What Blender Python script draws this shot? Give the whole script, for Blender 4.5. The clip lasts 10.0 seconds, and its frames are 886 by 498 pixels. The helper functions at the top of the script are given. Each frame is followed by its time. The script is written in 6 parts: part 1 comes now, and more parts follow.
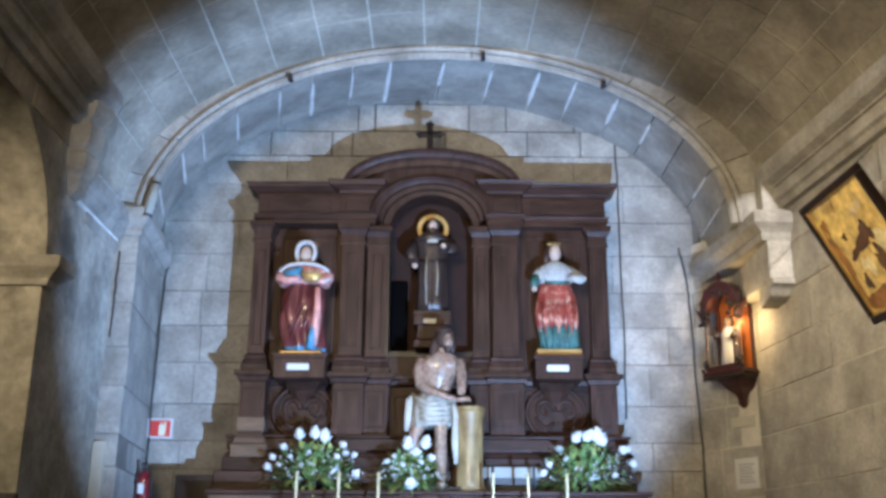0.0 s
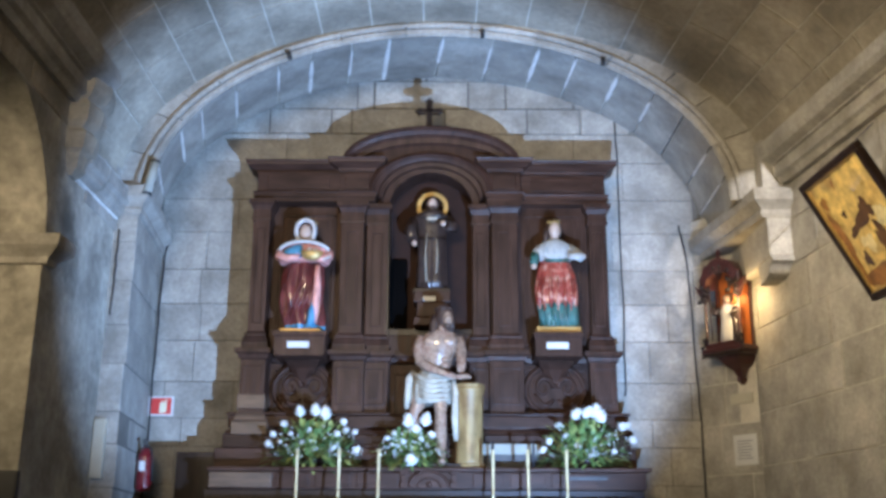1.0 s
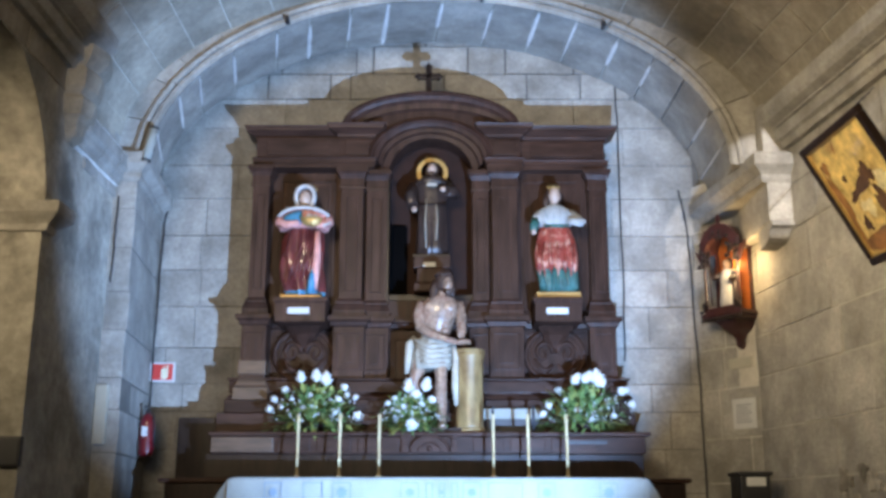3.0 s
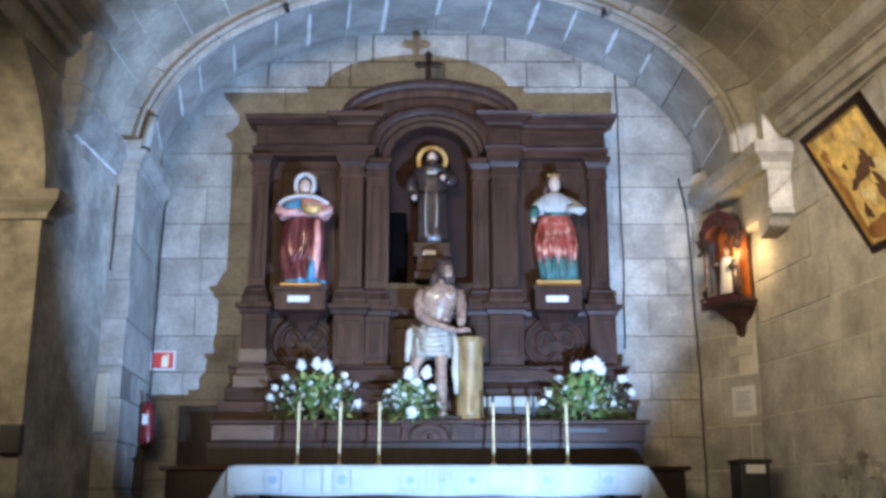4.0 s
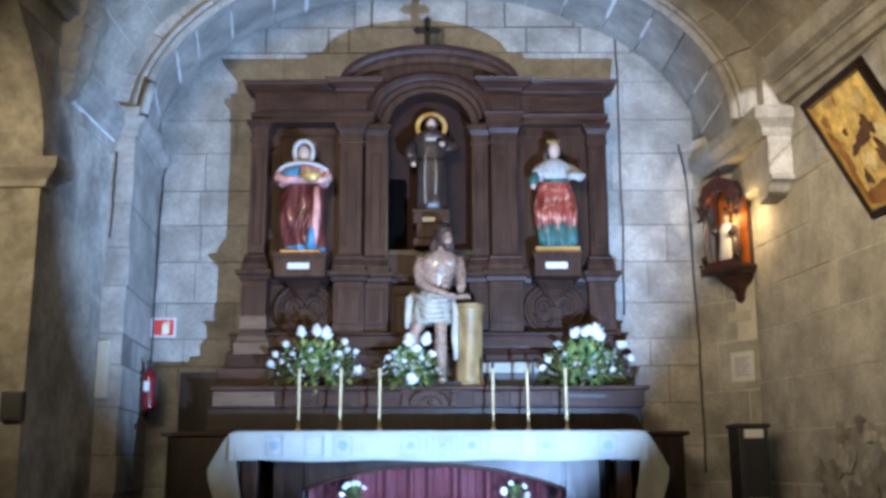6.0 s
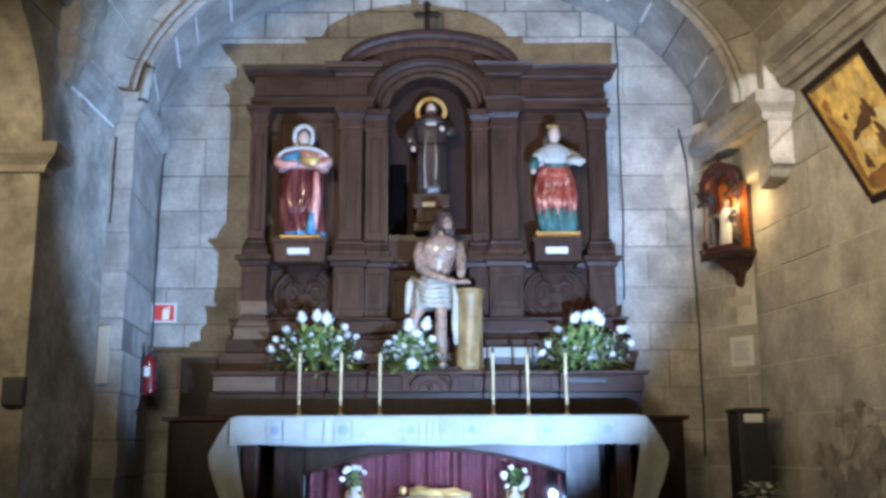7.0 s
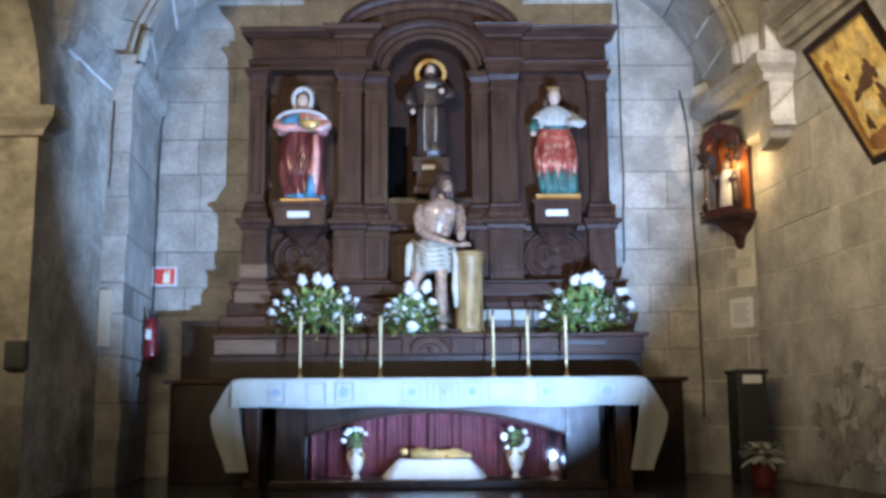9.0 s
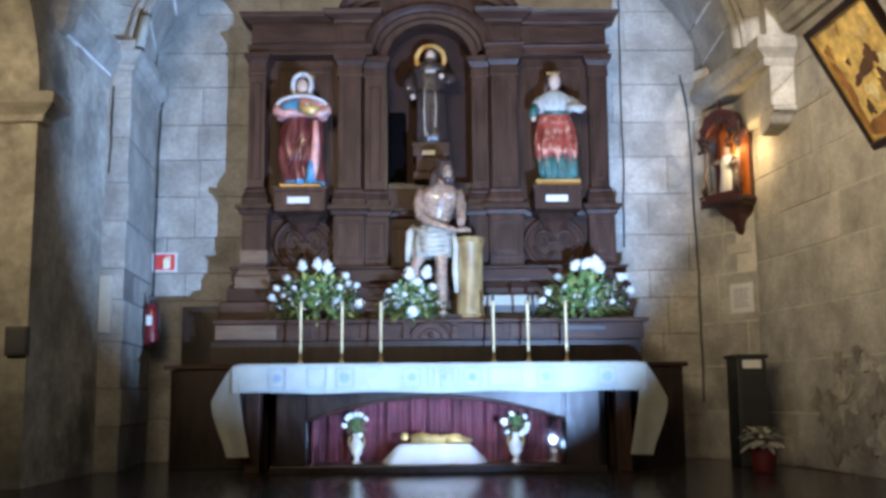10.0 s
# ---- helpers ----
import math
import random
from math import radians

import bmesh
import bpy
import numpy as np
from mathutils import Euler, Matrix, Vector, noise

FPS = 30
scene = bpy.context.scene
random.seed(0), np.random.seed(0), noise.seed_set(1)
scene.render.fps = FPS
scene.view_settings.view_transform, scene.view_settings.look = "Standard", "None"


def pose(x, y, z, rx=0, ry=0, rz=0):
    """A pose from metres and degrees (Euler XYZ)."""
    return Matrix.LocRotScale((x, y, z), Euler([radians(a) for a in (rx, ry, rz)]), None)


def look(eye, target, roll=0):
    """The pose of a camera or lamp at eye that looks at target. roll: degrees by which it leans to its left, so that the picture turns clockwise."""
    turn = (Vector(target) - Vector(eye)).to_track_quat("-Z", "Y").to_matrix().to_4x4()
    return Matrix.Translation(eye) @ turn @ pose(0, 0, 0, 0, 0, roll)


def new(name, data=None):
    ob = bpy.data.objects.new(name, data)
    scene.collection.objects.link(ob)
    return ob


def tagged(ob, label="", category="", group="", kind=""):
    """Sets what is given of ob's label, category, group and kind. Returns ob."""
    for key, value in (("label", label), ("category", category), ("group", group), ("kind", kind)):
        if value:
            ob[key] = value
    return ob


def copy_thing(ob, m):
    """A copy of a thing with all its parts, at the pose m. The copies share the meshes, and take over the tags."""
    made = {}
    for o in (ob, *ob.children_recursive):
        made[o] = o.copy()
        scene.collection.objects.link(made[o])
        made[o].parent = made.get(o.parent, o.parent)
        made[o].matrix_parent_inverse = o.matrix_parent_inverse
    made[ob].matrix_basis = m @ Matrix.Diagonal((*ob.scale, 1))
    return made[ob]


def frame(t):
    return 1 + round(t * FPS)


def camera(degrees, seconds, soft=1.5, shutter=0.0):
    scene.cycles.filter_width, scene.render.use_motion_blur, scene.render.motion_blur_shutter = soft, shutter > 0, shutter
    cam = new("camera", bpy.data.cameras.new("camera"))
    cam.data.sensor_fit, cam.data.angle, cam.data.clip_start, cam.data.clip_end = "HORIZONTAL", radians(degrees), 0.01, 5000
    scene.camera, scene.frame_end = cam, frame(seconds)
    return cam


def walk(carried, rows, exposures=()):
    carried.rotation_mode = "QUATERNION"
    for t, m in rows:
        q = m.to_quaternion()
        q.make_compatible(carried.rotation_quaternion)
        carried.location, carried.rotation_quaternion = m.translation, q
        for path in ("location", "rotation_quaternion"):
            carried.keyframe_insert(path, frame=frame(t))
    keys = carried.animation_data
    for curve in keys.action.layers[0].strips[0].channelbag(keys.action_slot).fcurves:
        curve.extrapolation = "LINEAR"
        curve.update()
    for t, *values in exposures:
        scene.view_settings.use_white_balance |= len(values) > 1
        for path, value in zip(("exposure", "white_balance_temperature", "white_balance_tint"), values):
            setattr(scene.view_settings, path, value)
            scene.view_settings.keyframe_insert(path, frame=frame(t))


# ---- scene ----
cam = camera(46.5, 10.0, soft=3.4)
EYE = (0.0, 0.0, 0.685)
# seconds, turn about x, y, z: a tilt down on a fixed head
ROWS = [
    (0.0, 107.450, -0.329, -0.103),
    (0.5, 106.824, -0.266, -0.098),
    (1.0, 106.214, -0.229, -0.094),
    (1.5, 105.664, -0.183, -0.089),
    (2.0, 105.117, -0.144, -0.080),
    (2.5, 104.669, -0.097, -0.066),
    (4.0, 103.657, -0.011, -0.045),
    (4.5, 103.232, 0.013, -0.042),
    (5.0, 102.717, 0.069, -0.037),
    (5.5, 102.250, 0.104, -0.039),
    (7.0, 100.979, 0.192, -0.026),
    (7.5, 100.558, 0.219, -0.017),
    (8.0, 99.976, 0.264, -0.015),
    (8.5, 99.355, 0.295, -0.007),
    (9.0, 98.916, 0.375, 0.007),
    (9.5, 98.518, 0.401, 0.015),
    (10.0, 98.111, 0.435, 0.021),
]
walk(cam, [(t, pose(*EYE, rx, ry, rz)) for t, rx, ry, rz in ROWS])

# ---- light ----
world = bpy.data.worlds.new("world")
scene.world = world
world.use_nodes = True
world.node_tree.nodes["Background"].inputs[0].default_value = (1.0, 0.86, 0.66, 1)
world.node_tree.nodes["Background"].inputs[1].default_value = 0.016
scene.view_settings.exposure = 0.0

FLOOD = Vector((1.45, 4.9, 0.10))      # floor floodlight that throws the altarpiece's shadow


def lamp(name, kind, m, power, colour, **kw):
    data = bpy.data.lights.new(name, kind)
    data.energy, data.color = power, colour
    for k, v in kw.items():
        if k == "size":
            if kind == "AREA":
                data.size = v
            else:
                data.shadow_soft_size = v
        elif k == "size_y":
            data.shape, data.size_y = "RECTANGLE", v
        elif k == "spread":
            data.spread = radians(v)
        elif k == "spot":
            data.spot_size = radians(v)
        elif k == "blend":
            data.spot_blend = v
    ob = new(name, data)
    ob.matrix_world = m
    return ob


AIM = FLOOD + Vector((-0.290, 0.825, 0.485)) * 5
lamp("flood_light", "SPOT", look(FLOOD, AIM), 5200, (0.318, 0.54, 1.0), size=0.035, spot=63, blend=0.5)
# unseen warm fill, added for the nave's ambient light
lamp("nave_fill", "AREA", look((-2.3, 0.3, 4.5), (-0.2, 9.0, 4.1)), 96, (1.0, 0.82, 0.56), size=2.6, size_y=1.6, spread=60)
# weak unseen fill from the west, added to lift the darkest parts
lamp("nave_fill_rear", "AREA", look((0.5, -4.5, 4.6), (0.0, 9.0, 2.2)), 66, (1.0, 0.86, 0.68), size=1.6, size_y=1.6)
# unseen fill with no window behind it, brightens right wall and painting
lamp("right_wall_fill", "AREA", look((-1.9, 4.2, 3.4), (3.4, 8.2, 3.0)), 31, (1.0, 0.80, 0.52), size=1.2, size_y=1.2, spread=50)
# unseen fill in the aisle, added to brighten the pier face
lamp("aisle_fill", "AREA", look((-4.6, 4.6, 2.7), (-3.9, 9.0, 2.5)), 15, (1.0, 0.80, 0.52), size=0.5, size_y=0.5, spread=66)
lamp("corbel_spot", "SPOT", look((3.75, 1.5, 4.9), (3.27, 9.56, 3.86)), 3500, (0.92, 0.93, 1.0), size=0.03, spot=8.0, blend=0.3)


# ---- materials ----
def material(name, base, rough=0.7, metal=0.0, spread=0.25, big=1.2, fine=14.0, bump=0.25, dist=0.01,
             stain=None, stain_amount=0.0, stain_scale=0.8, per_piece=0.0, stretch=(1, 1, 1), coat=0.0, spec=0.5):
    m = bpy.data.materials.new(name)
    m.use_nodes = True
    nt = m.node_tree
    N, Lk = nt.nodes, nt.links
    bs = N["Principled BSDF"]
    bs.inputs["Roughness"].default_value = rough
    bs.inputs["Metallic"].default_value = metal
    bs.inputs["Coat Weight"].default_value = coat
    bs.inputs["Specular IOR Level"].default_value = spec
    geo = N.new("ShaderNodeNewGeometry")
    mp = N.new("ShaderNodeMapping")
    mp.inputs["Scale"].default_value = stretch
    Lk.new(geo.outputs["Position"], mp.inputs["Vector"])

    def nz(scale, detail=5.0, ro=0.6):
        n = N.new("ShaderNodeTexNoise")
        n.inputs["Scale"].default_value, n.inputs["Detail"].default_value, n.inputs["Roughness"].default_value = scale, detail, ro
        Lk.new(mp.outputs["Vector"], n.inputs["Vector"])
        return n

    def mix(blend, fac, a, b):
        x = N.new("ShaderNodeMix")
        x.data_type, x.blend_type = "RGBA", blend
        for sock, v in ((x.inputs[0], fac), (x.inputs[6], a), (x.inputs[7], b)):
            if hasattr(v, "is_output"):
                Lk.new(v, sock)
            elif isinstance(v, tuple):
                sock.default_value = (*v, 1)
            else:
                sock.default_value = v
        return x.outputs[2]

    def ramp(src, lo, hi, a, b):
        r = N.new("ShaderNodeMapRange")
        r.inputs[1].default_value, r.inputs[2].default_value = lo, hi
        r.inputs[3].default_value, r.inputs[4].default_value = a, b
        Lk.new(src, r.inputs[0])
        return r.outputs[0]

    n1, n2 = nz(big), nz(fine)
    dark = tuple(c * (1 - spread) for c in base)
    light = tuple(min(1, c * (1 + spread)) for c in base)
    col = mix("MIX", ramp(n1.outputs[0], 0.32, 0.68, 0, 1), dark, light)
    g = ramp(n2.outputs[0], 0.3, 0.7, 1 - spread * 0.7, 1 + spread * 0.4)
    cg = N.new("ShaderNodeCombineColor")
    for i in range(3):
        Lk.new(g, cg.inputs[i])
    col = mix("MULTIPLY", 1.0, col, cg.outputs[0])
    if stain:
        n3 = nz(stain_scale, 6.0, 0.65)
        col = mix("MIX", ramp(n3.outputs[0], 0.5, 0.68, 0, stain_amount), col, stain)
    if per_piece:
        oi = N.new("ShaderNodeObjectInfo")
        pr = ramp(oi.outputs["Random"], 0, 1, 1 - per_piece, 1 + per_piece * 0.6)
        cp = N.new("ShaderNodeCombineColor")
        for i in range(3):
            Lk.new(pr, cp.inputs[i])
        col = mix("MULTIPLY", 1.0, col, cp.outputs[0])
    Lk.new(col, bs.inputs["Base Color"])
    Lk.new(ramp(n2.outputs[0], 0.3, 0.7, max(0.02, rough - 0.1), min(1, rough + 0.1)), bs.inputs["Roughness"])
    if bump:
        b = N.new("ShaderNodeBump")
        b.inputs["Strength"].default_value, b.inputs["Distance"].default_value = bump, dist
        Lk.new(n2.outputs[0], b.inputs["Height"])
        Lk.new(b.outputs[0], bs.inputs["Normal"])
    return m


STONE = material("granite", (0.36, 0.335, 0.29), 0.9, spread=0.30, big=2.4, fine=26, bump=0.75, dist=0.02,
                 stain=(0.19, 0.17, 0.135), stain_amount=0.5, stain_scale=2.3, per_piece=0.13)
STONE_V = material("vault_granite", (0.33, 0.29, 0.225), 0.92, spread=0.32, big=1.5, fine=18, bump=0.7, dist=0.02,
                   stain=(0.14, 0.12, 0.09), stain_amount=0.8, stain_scale=0.8)
MORTAR = material("lime_mortar", (0.52, 0.48, 0.40), 0.95, spread=0.2, big=3, fine=30, bump=0.4)
JOINT_D = material("dark_joint", (0.16, 0.15, 0.13), 0.95, spread=0.3, big=3, fine=30, bump=0.4)
MORTAR_W = material("white_pointing", (0.74, 0.72, 0.68), 0.95, spread=0.15, big=4, fine=30, bump=0.3)
PLASTER = material("old_plaster", (0.36, 0.335, 0.28), 0.93, spread=0.38, big=1.8, fine=11, bump=0.5, dist=0.03,
                   stain=(0.11, 0.10, 0.08), stain_amount=0.9, stain_scale=1.3)
FLOOR = material("dark_floor", (0.03, 0.026, 0.024), 0.2, spread=0.35, big=2, fine=18, bump=0.02)
WOOD = material("walnut", (0.048, 0.0240, 0.0165), 0.45, spread=0.42, big=2.2, fine=9, bump=0.15, stretch=(6, 6, 1), spec=0.14, per_piece=0.22)
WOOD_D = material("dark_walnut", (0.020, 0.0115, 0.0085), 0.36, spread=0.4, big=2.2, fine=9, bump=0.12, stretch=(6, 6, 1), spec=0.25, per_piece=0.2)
WOOD_H = material("walnut_crosswise", (0.048, 0.0240, 0.0165), 0.45, spread=0.42, big=2.2, fine=9, bump=0.15, stretch=(1, 6, 6), spec=0.14, per_piece=0.22)
# paler copy of the walnut, with warm light put into its colour
WOOD_L = material("warm_lit_walnut", (0.095, 0.055, 0.033), 0.5, spread=0.4, big=3, fine=9, bump=0.15, stretch=(1, 6, 6), per_piece=0.2)
BLACK = material("matt_black", (0.003, 0.0027, 0.0027), 0.95, spread=0.2, bump=0.0, spec=0.02)


# ---- building helpers ----
def obj(name, bm, mat, parent=None, label="", smooth=False):
    me = bpy.data.meshes.new(name)
    bmesh.ops.recalc_face_normals(bm, faces=bm.faces)
    bm.to_mesh(me)
    bm.free()
    for m in (mat if isinstance(mat, (list, tuple)) else (mat,)):
        me.materials.append(m)
    if smooth:
        for p in me.polygons:
            p.use_smooth = True
    ob = new(name, me)
    if parent is not None:
        ob.parent = parent
    if label:
        ob["label"] = label
    return ob


part = obj


def thing(name, label, category, group="", kind=""):
    return tagged(new(name), label, category, group, kind)


def box(bm, x0, x1, y0, y1, z0, z1, bevel=0.0, mi=0):
    made = bmesh.ops.create_cube(bm, size=1.0)
    for v in made["verts"]:
        v.co = Vector(((x0 + x1) / 2 + v.co.x * (x1 - x0), (y0 + y1) / 2 + v.co.y * (y1 - y0), (z0 + z1) / 2 + v.co.z * (z1 - z0)))
    faces = list({f for v in made["verts"] for f in v.link_faces})
    if bevel:
        edges = list({e for v in made["verts"] for e in v.link_edges})
        res = bmesh.ops.bevel(bm, geom=edges, offset=bevel, segments=2, profile=0.6, affect="EDGES")
        faces = list(set(res["faces"]) | {f for f in faces if f.is_valid})
    for f in faces:
        f.material_index = mi
    return bm


def B(*a, **k):
    return box(bmesh.new(), *a, **k)


def boxes(*rows, bevel=0.0):
    bm = bmesh.new()
    for r in rows:
        box(bm, *r, bevel=bevel)
    return bm


def prism(bm, outline, lo, hi, axis="x", mi=0):
    """Extrudes a closed outline of pairs along an axis."""
    def at(u, v, w):
        return {"x": (w, u, v), "y": (u, w, v), "z": (u, v, w)}[axis]
    a = [bm.verts.new(at(u, v, lo)) for u, v in outline]
    b = [bm.verts.new(at(u, v, hi)) for u, v in outline]
    n = len(a)
    fs = [bm.faces.new(a), bm.faces.new(b[::-1])]
    fs += [bm.faces.new((a[i], b[i], b[(i + 1) % n], a[(i + 1) % n])) for i in range(n)]
    for f in fs:
        f.material_index = mi
    return bm


def moulding(bm, x0, x1, yback, z, profile, mitre=True):
    """A moulding that runs along x and returns round both ends; profile: (projection, height) upwards."""
    rings = []
    for pr, h in profile:
        e = pr if mitre else 0
        rings.append([bm.verts.new(p) for p in ((x0 - e, yback, z + h), (x0 - e, yback - pr, z + h), (x1 + e, yback - pr, z + h), (x1 + e, yback, z + h))])
    for a, b in zip(rings, rings[1:]):
        for i in range(4):
            bm.faces.new((a[i], a[(i + 1) % 4], b[(i + 1) % 4], b[i]))
    bm.faces.new(rings[0][::-1])
    bm.faces.new(rings[-1])
    return bm


def lathe(bm, profile, centre=(0, 0, 0), n=20, sx=1.0, sy=1.0, mi=0):
    rings = []
    for r, h in profile:
        rings.append([bm.verts.new((centre[0] + sx * r * math.cos(2 * math.pi * i / n), centre[1] + sy * r * math.sin(2 * math.pi * i / n), centre[2] + h)) for i in range(n)])
    for a, b in zip(rings, rings[1:]):
        for i in range(n):
            f = bm.faces.new((a[i], a[(i + 1) % n], b[(i + 1) % n], b[i]))
            f.material_index, f.smooth = mi, True
    for r in (rings[0][::-1], rings[-1]):
        f = bm.faces.new(r)
        f.material_index = mi
    return bm


def tube(bm, path, radii, n=10, mi=0, flat=1.0):
    """A limb or cable along a path of points."""
    rings = []
    pts = [Vector(p) for p in path]
    for i, p in enumerate(pts):
        d = (pts[min(i + 1, len(pts) - 1)] - pts[max(i - 1, 0)]).normalized()
        u = d.cross(Vector((0, 1, 0)) if abs(d.y) < 0.9 else Vector((1, 0, 0))).normalized()
        w = d.cross(u).normalized()
        r = radii[i] if isinstance(radii, (list, tuple)) else radii
        rings.append([bm.verts.new(p + u * r * math.cos(2 * math.pi * k / n) + w * r * flat * math.sin(2 * math.pi * k / n)) for k in range(n)])
    for a, b in zip(rings, rings[1:]):
        for k in range(n):
            f = bm.faces.new((a[k], a[(k + 1) % n], b[(k + 1) % n], b[k]))
            f.material_index, f.smooth = mi, True
    for r in (rings[0][::-1], rings[-1]):
        f = bm.faces.new(r)
        f.material_index = mi
    return bm


def ball(bm, c, rx, ry=None, rz=None, n=12, mi=0):
    made = bmesh.ops.create_uvsphere(bm, u_segments=n, v_segments=max(6, n * 2 // 3), radius=1.0)
    for v in made["verts"]:
        v.co = Vector((c[0] + v.co.x * rx, c[1] + v.co.y * (ry or rx), c[2] + v.co.z * (rz or rx)))
    for f in {f for v in made["verts"] for f in v.link_faces}:
        f.material_index, f.smooth = mi, True
    return bm


# ---- setting ----
YB, YF = 11.30, 9.80                 # altar wall, front of the recess arch
CX, HALF, SPRING, RISE = -0.035, 2.965, 4.05, 1.86
XL = -3.27                           # left wall plane


def wall_r(y):                       # right wall, which opens a little towards the nave
    return 3.41 - 0.119 * (y - 9.5)


def arch_pt(th, add=0.0):
    return CX + (HALF + add) * math.cos(th), SPRING + (RISE + add) * math.sin(th)


floor = tagged(obj("floor", B(-8, 6, -8, 12, -0.2, 0.0), FLOOR), "dark polished stone church floor", "floor", kind="structure")

BLOCK = bmesh.new()
box(BLOCK, -0.5, 0.5, 0, 1, -0.5, 0.5)
bmesh.ops.delete(BLOCK, geom=[f for f in BLOCK.faces if f.normal.y > 0.9], context="FACES")
bmesh.ops.bevel(BLOCK, geom=[e for e in BLOCK.edges if abs(e.verts[0].co.y) < 1e-4 and abs(e.verts[1].co.y) < 1e-4], offset=0.018, segments=2, profile=0.6, affect="EDGES")
BLOCK_ME = bpy.data.meshes.new("stone_block")
BLOCK.to_mesh(BLOCK_ME)
BLOCK.free()
BLOCK_ME.materials.append(STONE)


def courses(parent, origin, along, length, z0, heights, widths, seed, depth=0.05, joint=0.012, skip=None, mat=None):
    """Stone blocks laid in courses on a wall face: origin and direction on the plan, outward to the camera side."""
    rnd = random.Random(seed)
    d = Vector((along[0], along[1], 0)).normalized()
    ang = math.atan2(d.y, d.x)
    z = z0
    for h in heights:
        s = -rnd.uniform(0, widths[1] * 0.6)
        while s < length:
            w = rnd.uniform(*widths)
            a, b = max(s, 0), min(s + w, length)
            if b - a > 0.08 and not (skip and skip((a + b) / 2, z + h / 2)):
                c = Vector((origin[0], origin[1], 0)) + d * (a + b) / 2
                ob = new("stone", BLOCK_ME)
                proud = rnd.uniform(-0.003, 0.008)
                n = Vector((d.y, -d.x, 0))
                ob.matrix_world = Matrix.Translation((c.x + n.x * proud, c.y + n.y * proud, z + h / 2)) @ Matrix.Rotation(ang, 4, "Z") @ Matrix.Diagonal((b - a - joint, depth, h - joint, 1))
                ob.parent = parent
            s += w
        z += h


wall_back = tagged(obj("wall_back", B(-3.6, 3.6, YB + 0.028, YB + 0.6, 0, 6.6), JOINT_D), "pale granite ashlar wall behind the altar", "wall", kind="structure")
left_jamb = tagged(obj("wall_recess_left", prism(bmesh.new(), [(-3.05, YF + 0.008), (-3.208, YB + 0.02), (-3.9, YB + 0.02), (-3.9, YF + 0.008)], 0, SPRING, "z"), JOINT_D), "granite pilaster carrying the recess arch", "pilaster", kind="structure")
zj, rj = 0.0, random.Random(8)
for hj in (0.42, 0.36, 0.44, 0.40, 0.30, 0.46, 0.38, 0.44, 0.40, 0.40):
    o = rj.uniform(-0.008, 0.008)
    bm = prism(bmesh.new(), [(-3.042 + o, YF + o), (-3.2 + o, YB + 0.01), (-3.6, YB + 0.01), (-3.6, YF + o)], zj + 0.005, min(zj + hj, SPRING) - 0.005, "z")
    bmesh.ops.bevel(bm, geom=[e for e in bm.edges if all(v.co.x > -3.5 for v in e.verts)], offset=0.012, segments=2, profile=0.6, affect="EDGES")
    part("stone", bm, STONE, left_jamb)
    zj += hj
wall_left = new("wall_left")
tagged(wall_left, "mottled old plastered wall beside the altar recess", "wall", kind="structure")
right_jamb = tagged(obj("wall_recess_right", prism(bmesh.new(), [(2.85, YB + 0.01), (3.29, 10.66), (3.9, 10.66), (3.9, YB + 0.01)], 0, 4.3, "z"), MORTAR), "splayed granite side of the altar recess", "wall", kind="structure")
wall_right = tagged(obj("wall_right", prism(bmesh.new(), [(wall_r(10.7) + 0.008, 10.7), (wall_r(-8) + 0.008, -8), (wall_r(-8) + 0.7, -8), (wall_r(10.7) + 0.7, 10.7)], 0, 5.0, "z"), MORTAR), "granite ashlar side wall of the nave", "wall", kind="structure")

# left wall: plastered stretch, then an arched opening to the side aisle
AY, AZ, AR_Y, AR_Z = 6.2, 3.12, 1.92, 1.36        # centre, spring and radii of the opening
bm = bmesh.new()
box(bm, XL - 1.1, XL, AY + AR_Y, YF + 0.1, 0, 4.62)
box(bm, XL - 1.1, XL, 2.0, AY - AR_Y, 0, 4.62)
for i in range(32):
    ya, yb = AY - AR_Y * math.cos(math.pi * i / 32), AY - AR_Y * math.cos(math.pi * (i + 1) / 32)
    za, zb = AZ + AR_Z * math.sin(math.pi * i / 32), AZ + AR_Z * math.sin(math.pi * (i + 1) / 32)
    prism(bm, [(ya, za), (yb, zb), (yb, 4.62), (ya, 4.62)], XL - 1.1, XL, "x")
bmesh.ops.remove_doubles(bm, verts=bm.verts, dist=0.0005)
part("plastered_face", bm, PLASTER, wall_left)
# further nave to the west
part("west_stretch", B(XL - 1.1, XL, -8, 1.99, 0, 4.62), PLASTER, wall_left)
for nm, nmz, m in (("wall_west", B(-8, 6, -8.3, -8, 0, 7), PLASTER), ("wall_aisle", B(-8.3, -8, -8, 12, 0, 7), PLASTER), ("wall_aisle_end", B(-8, XL - 1.1, YF + 0.1, YF + 0.5, 0, 5.2), PLASTER)):
    tagged(obj(nm, nmz, m), "plain plastered church wall", "wall", kind="structure")
tagged(obj("ceiling_aisle", B(-8.3, XL - 1.11, -8, 12, 4.15, 4.5), STONE_V), "plain vault of the side aisle", "ceiling", kind="structure")

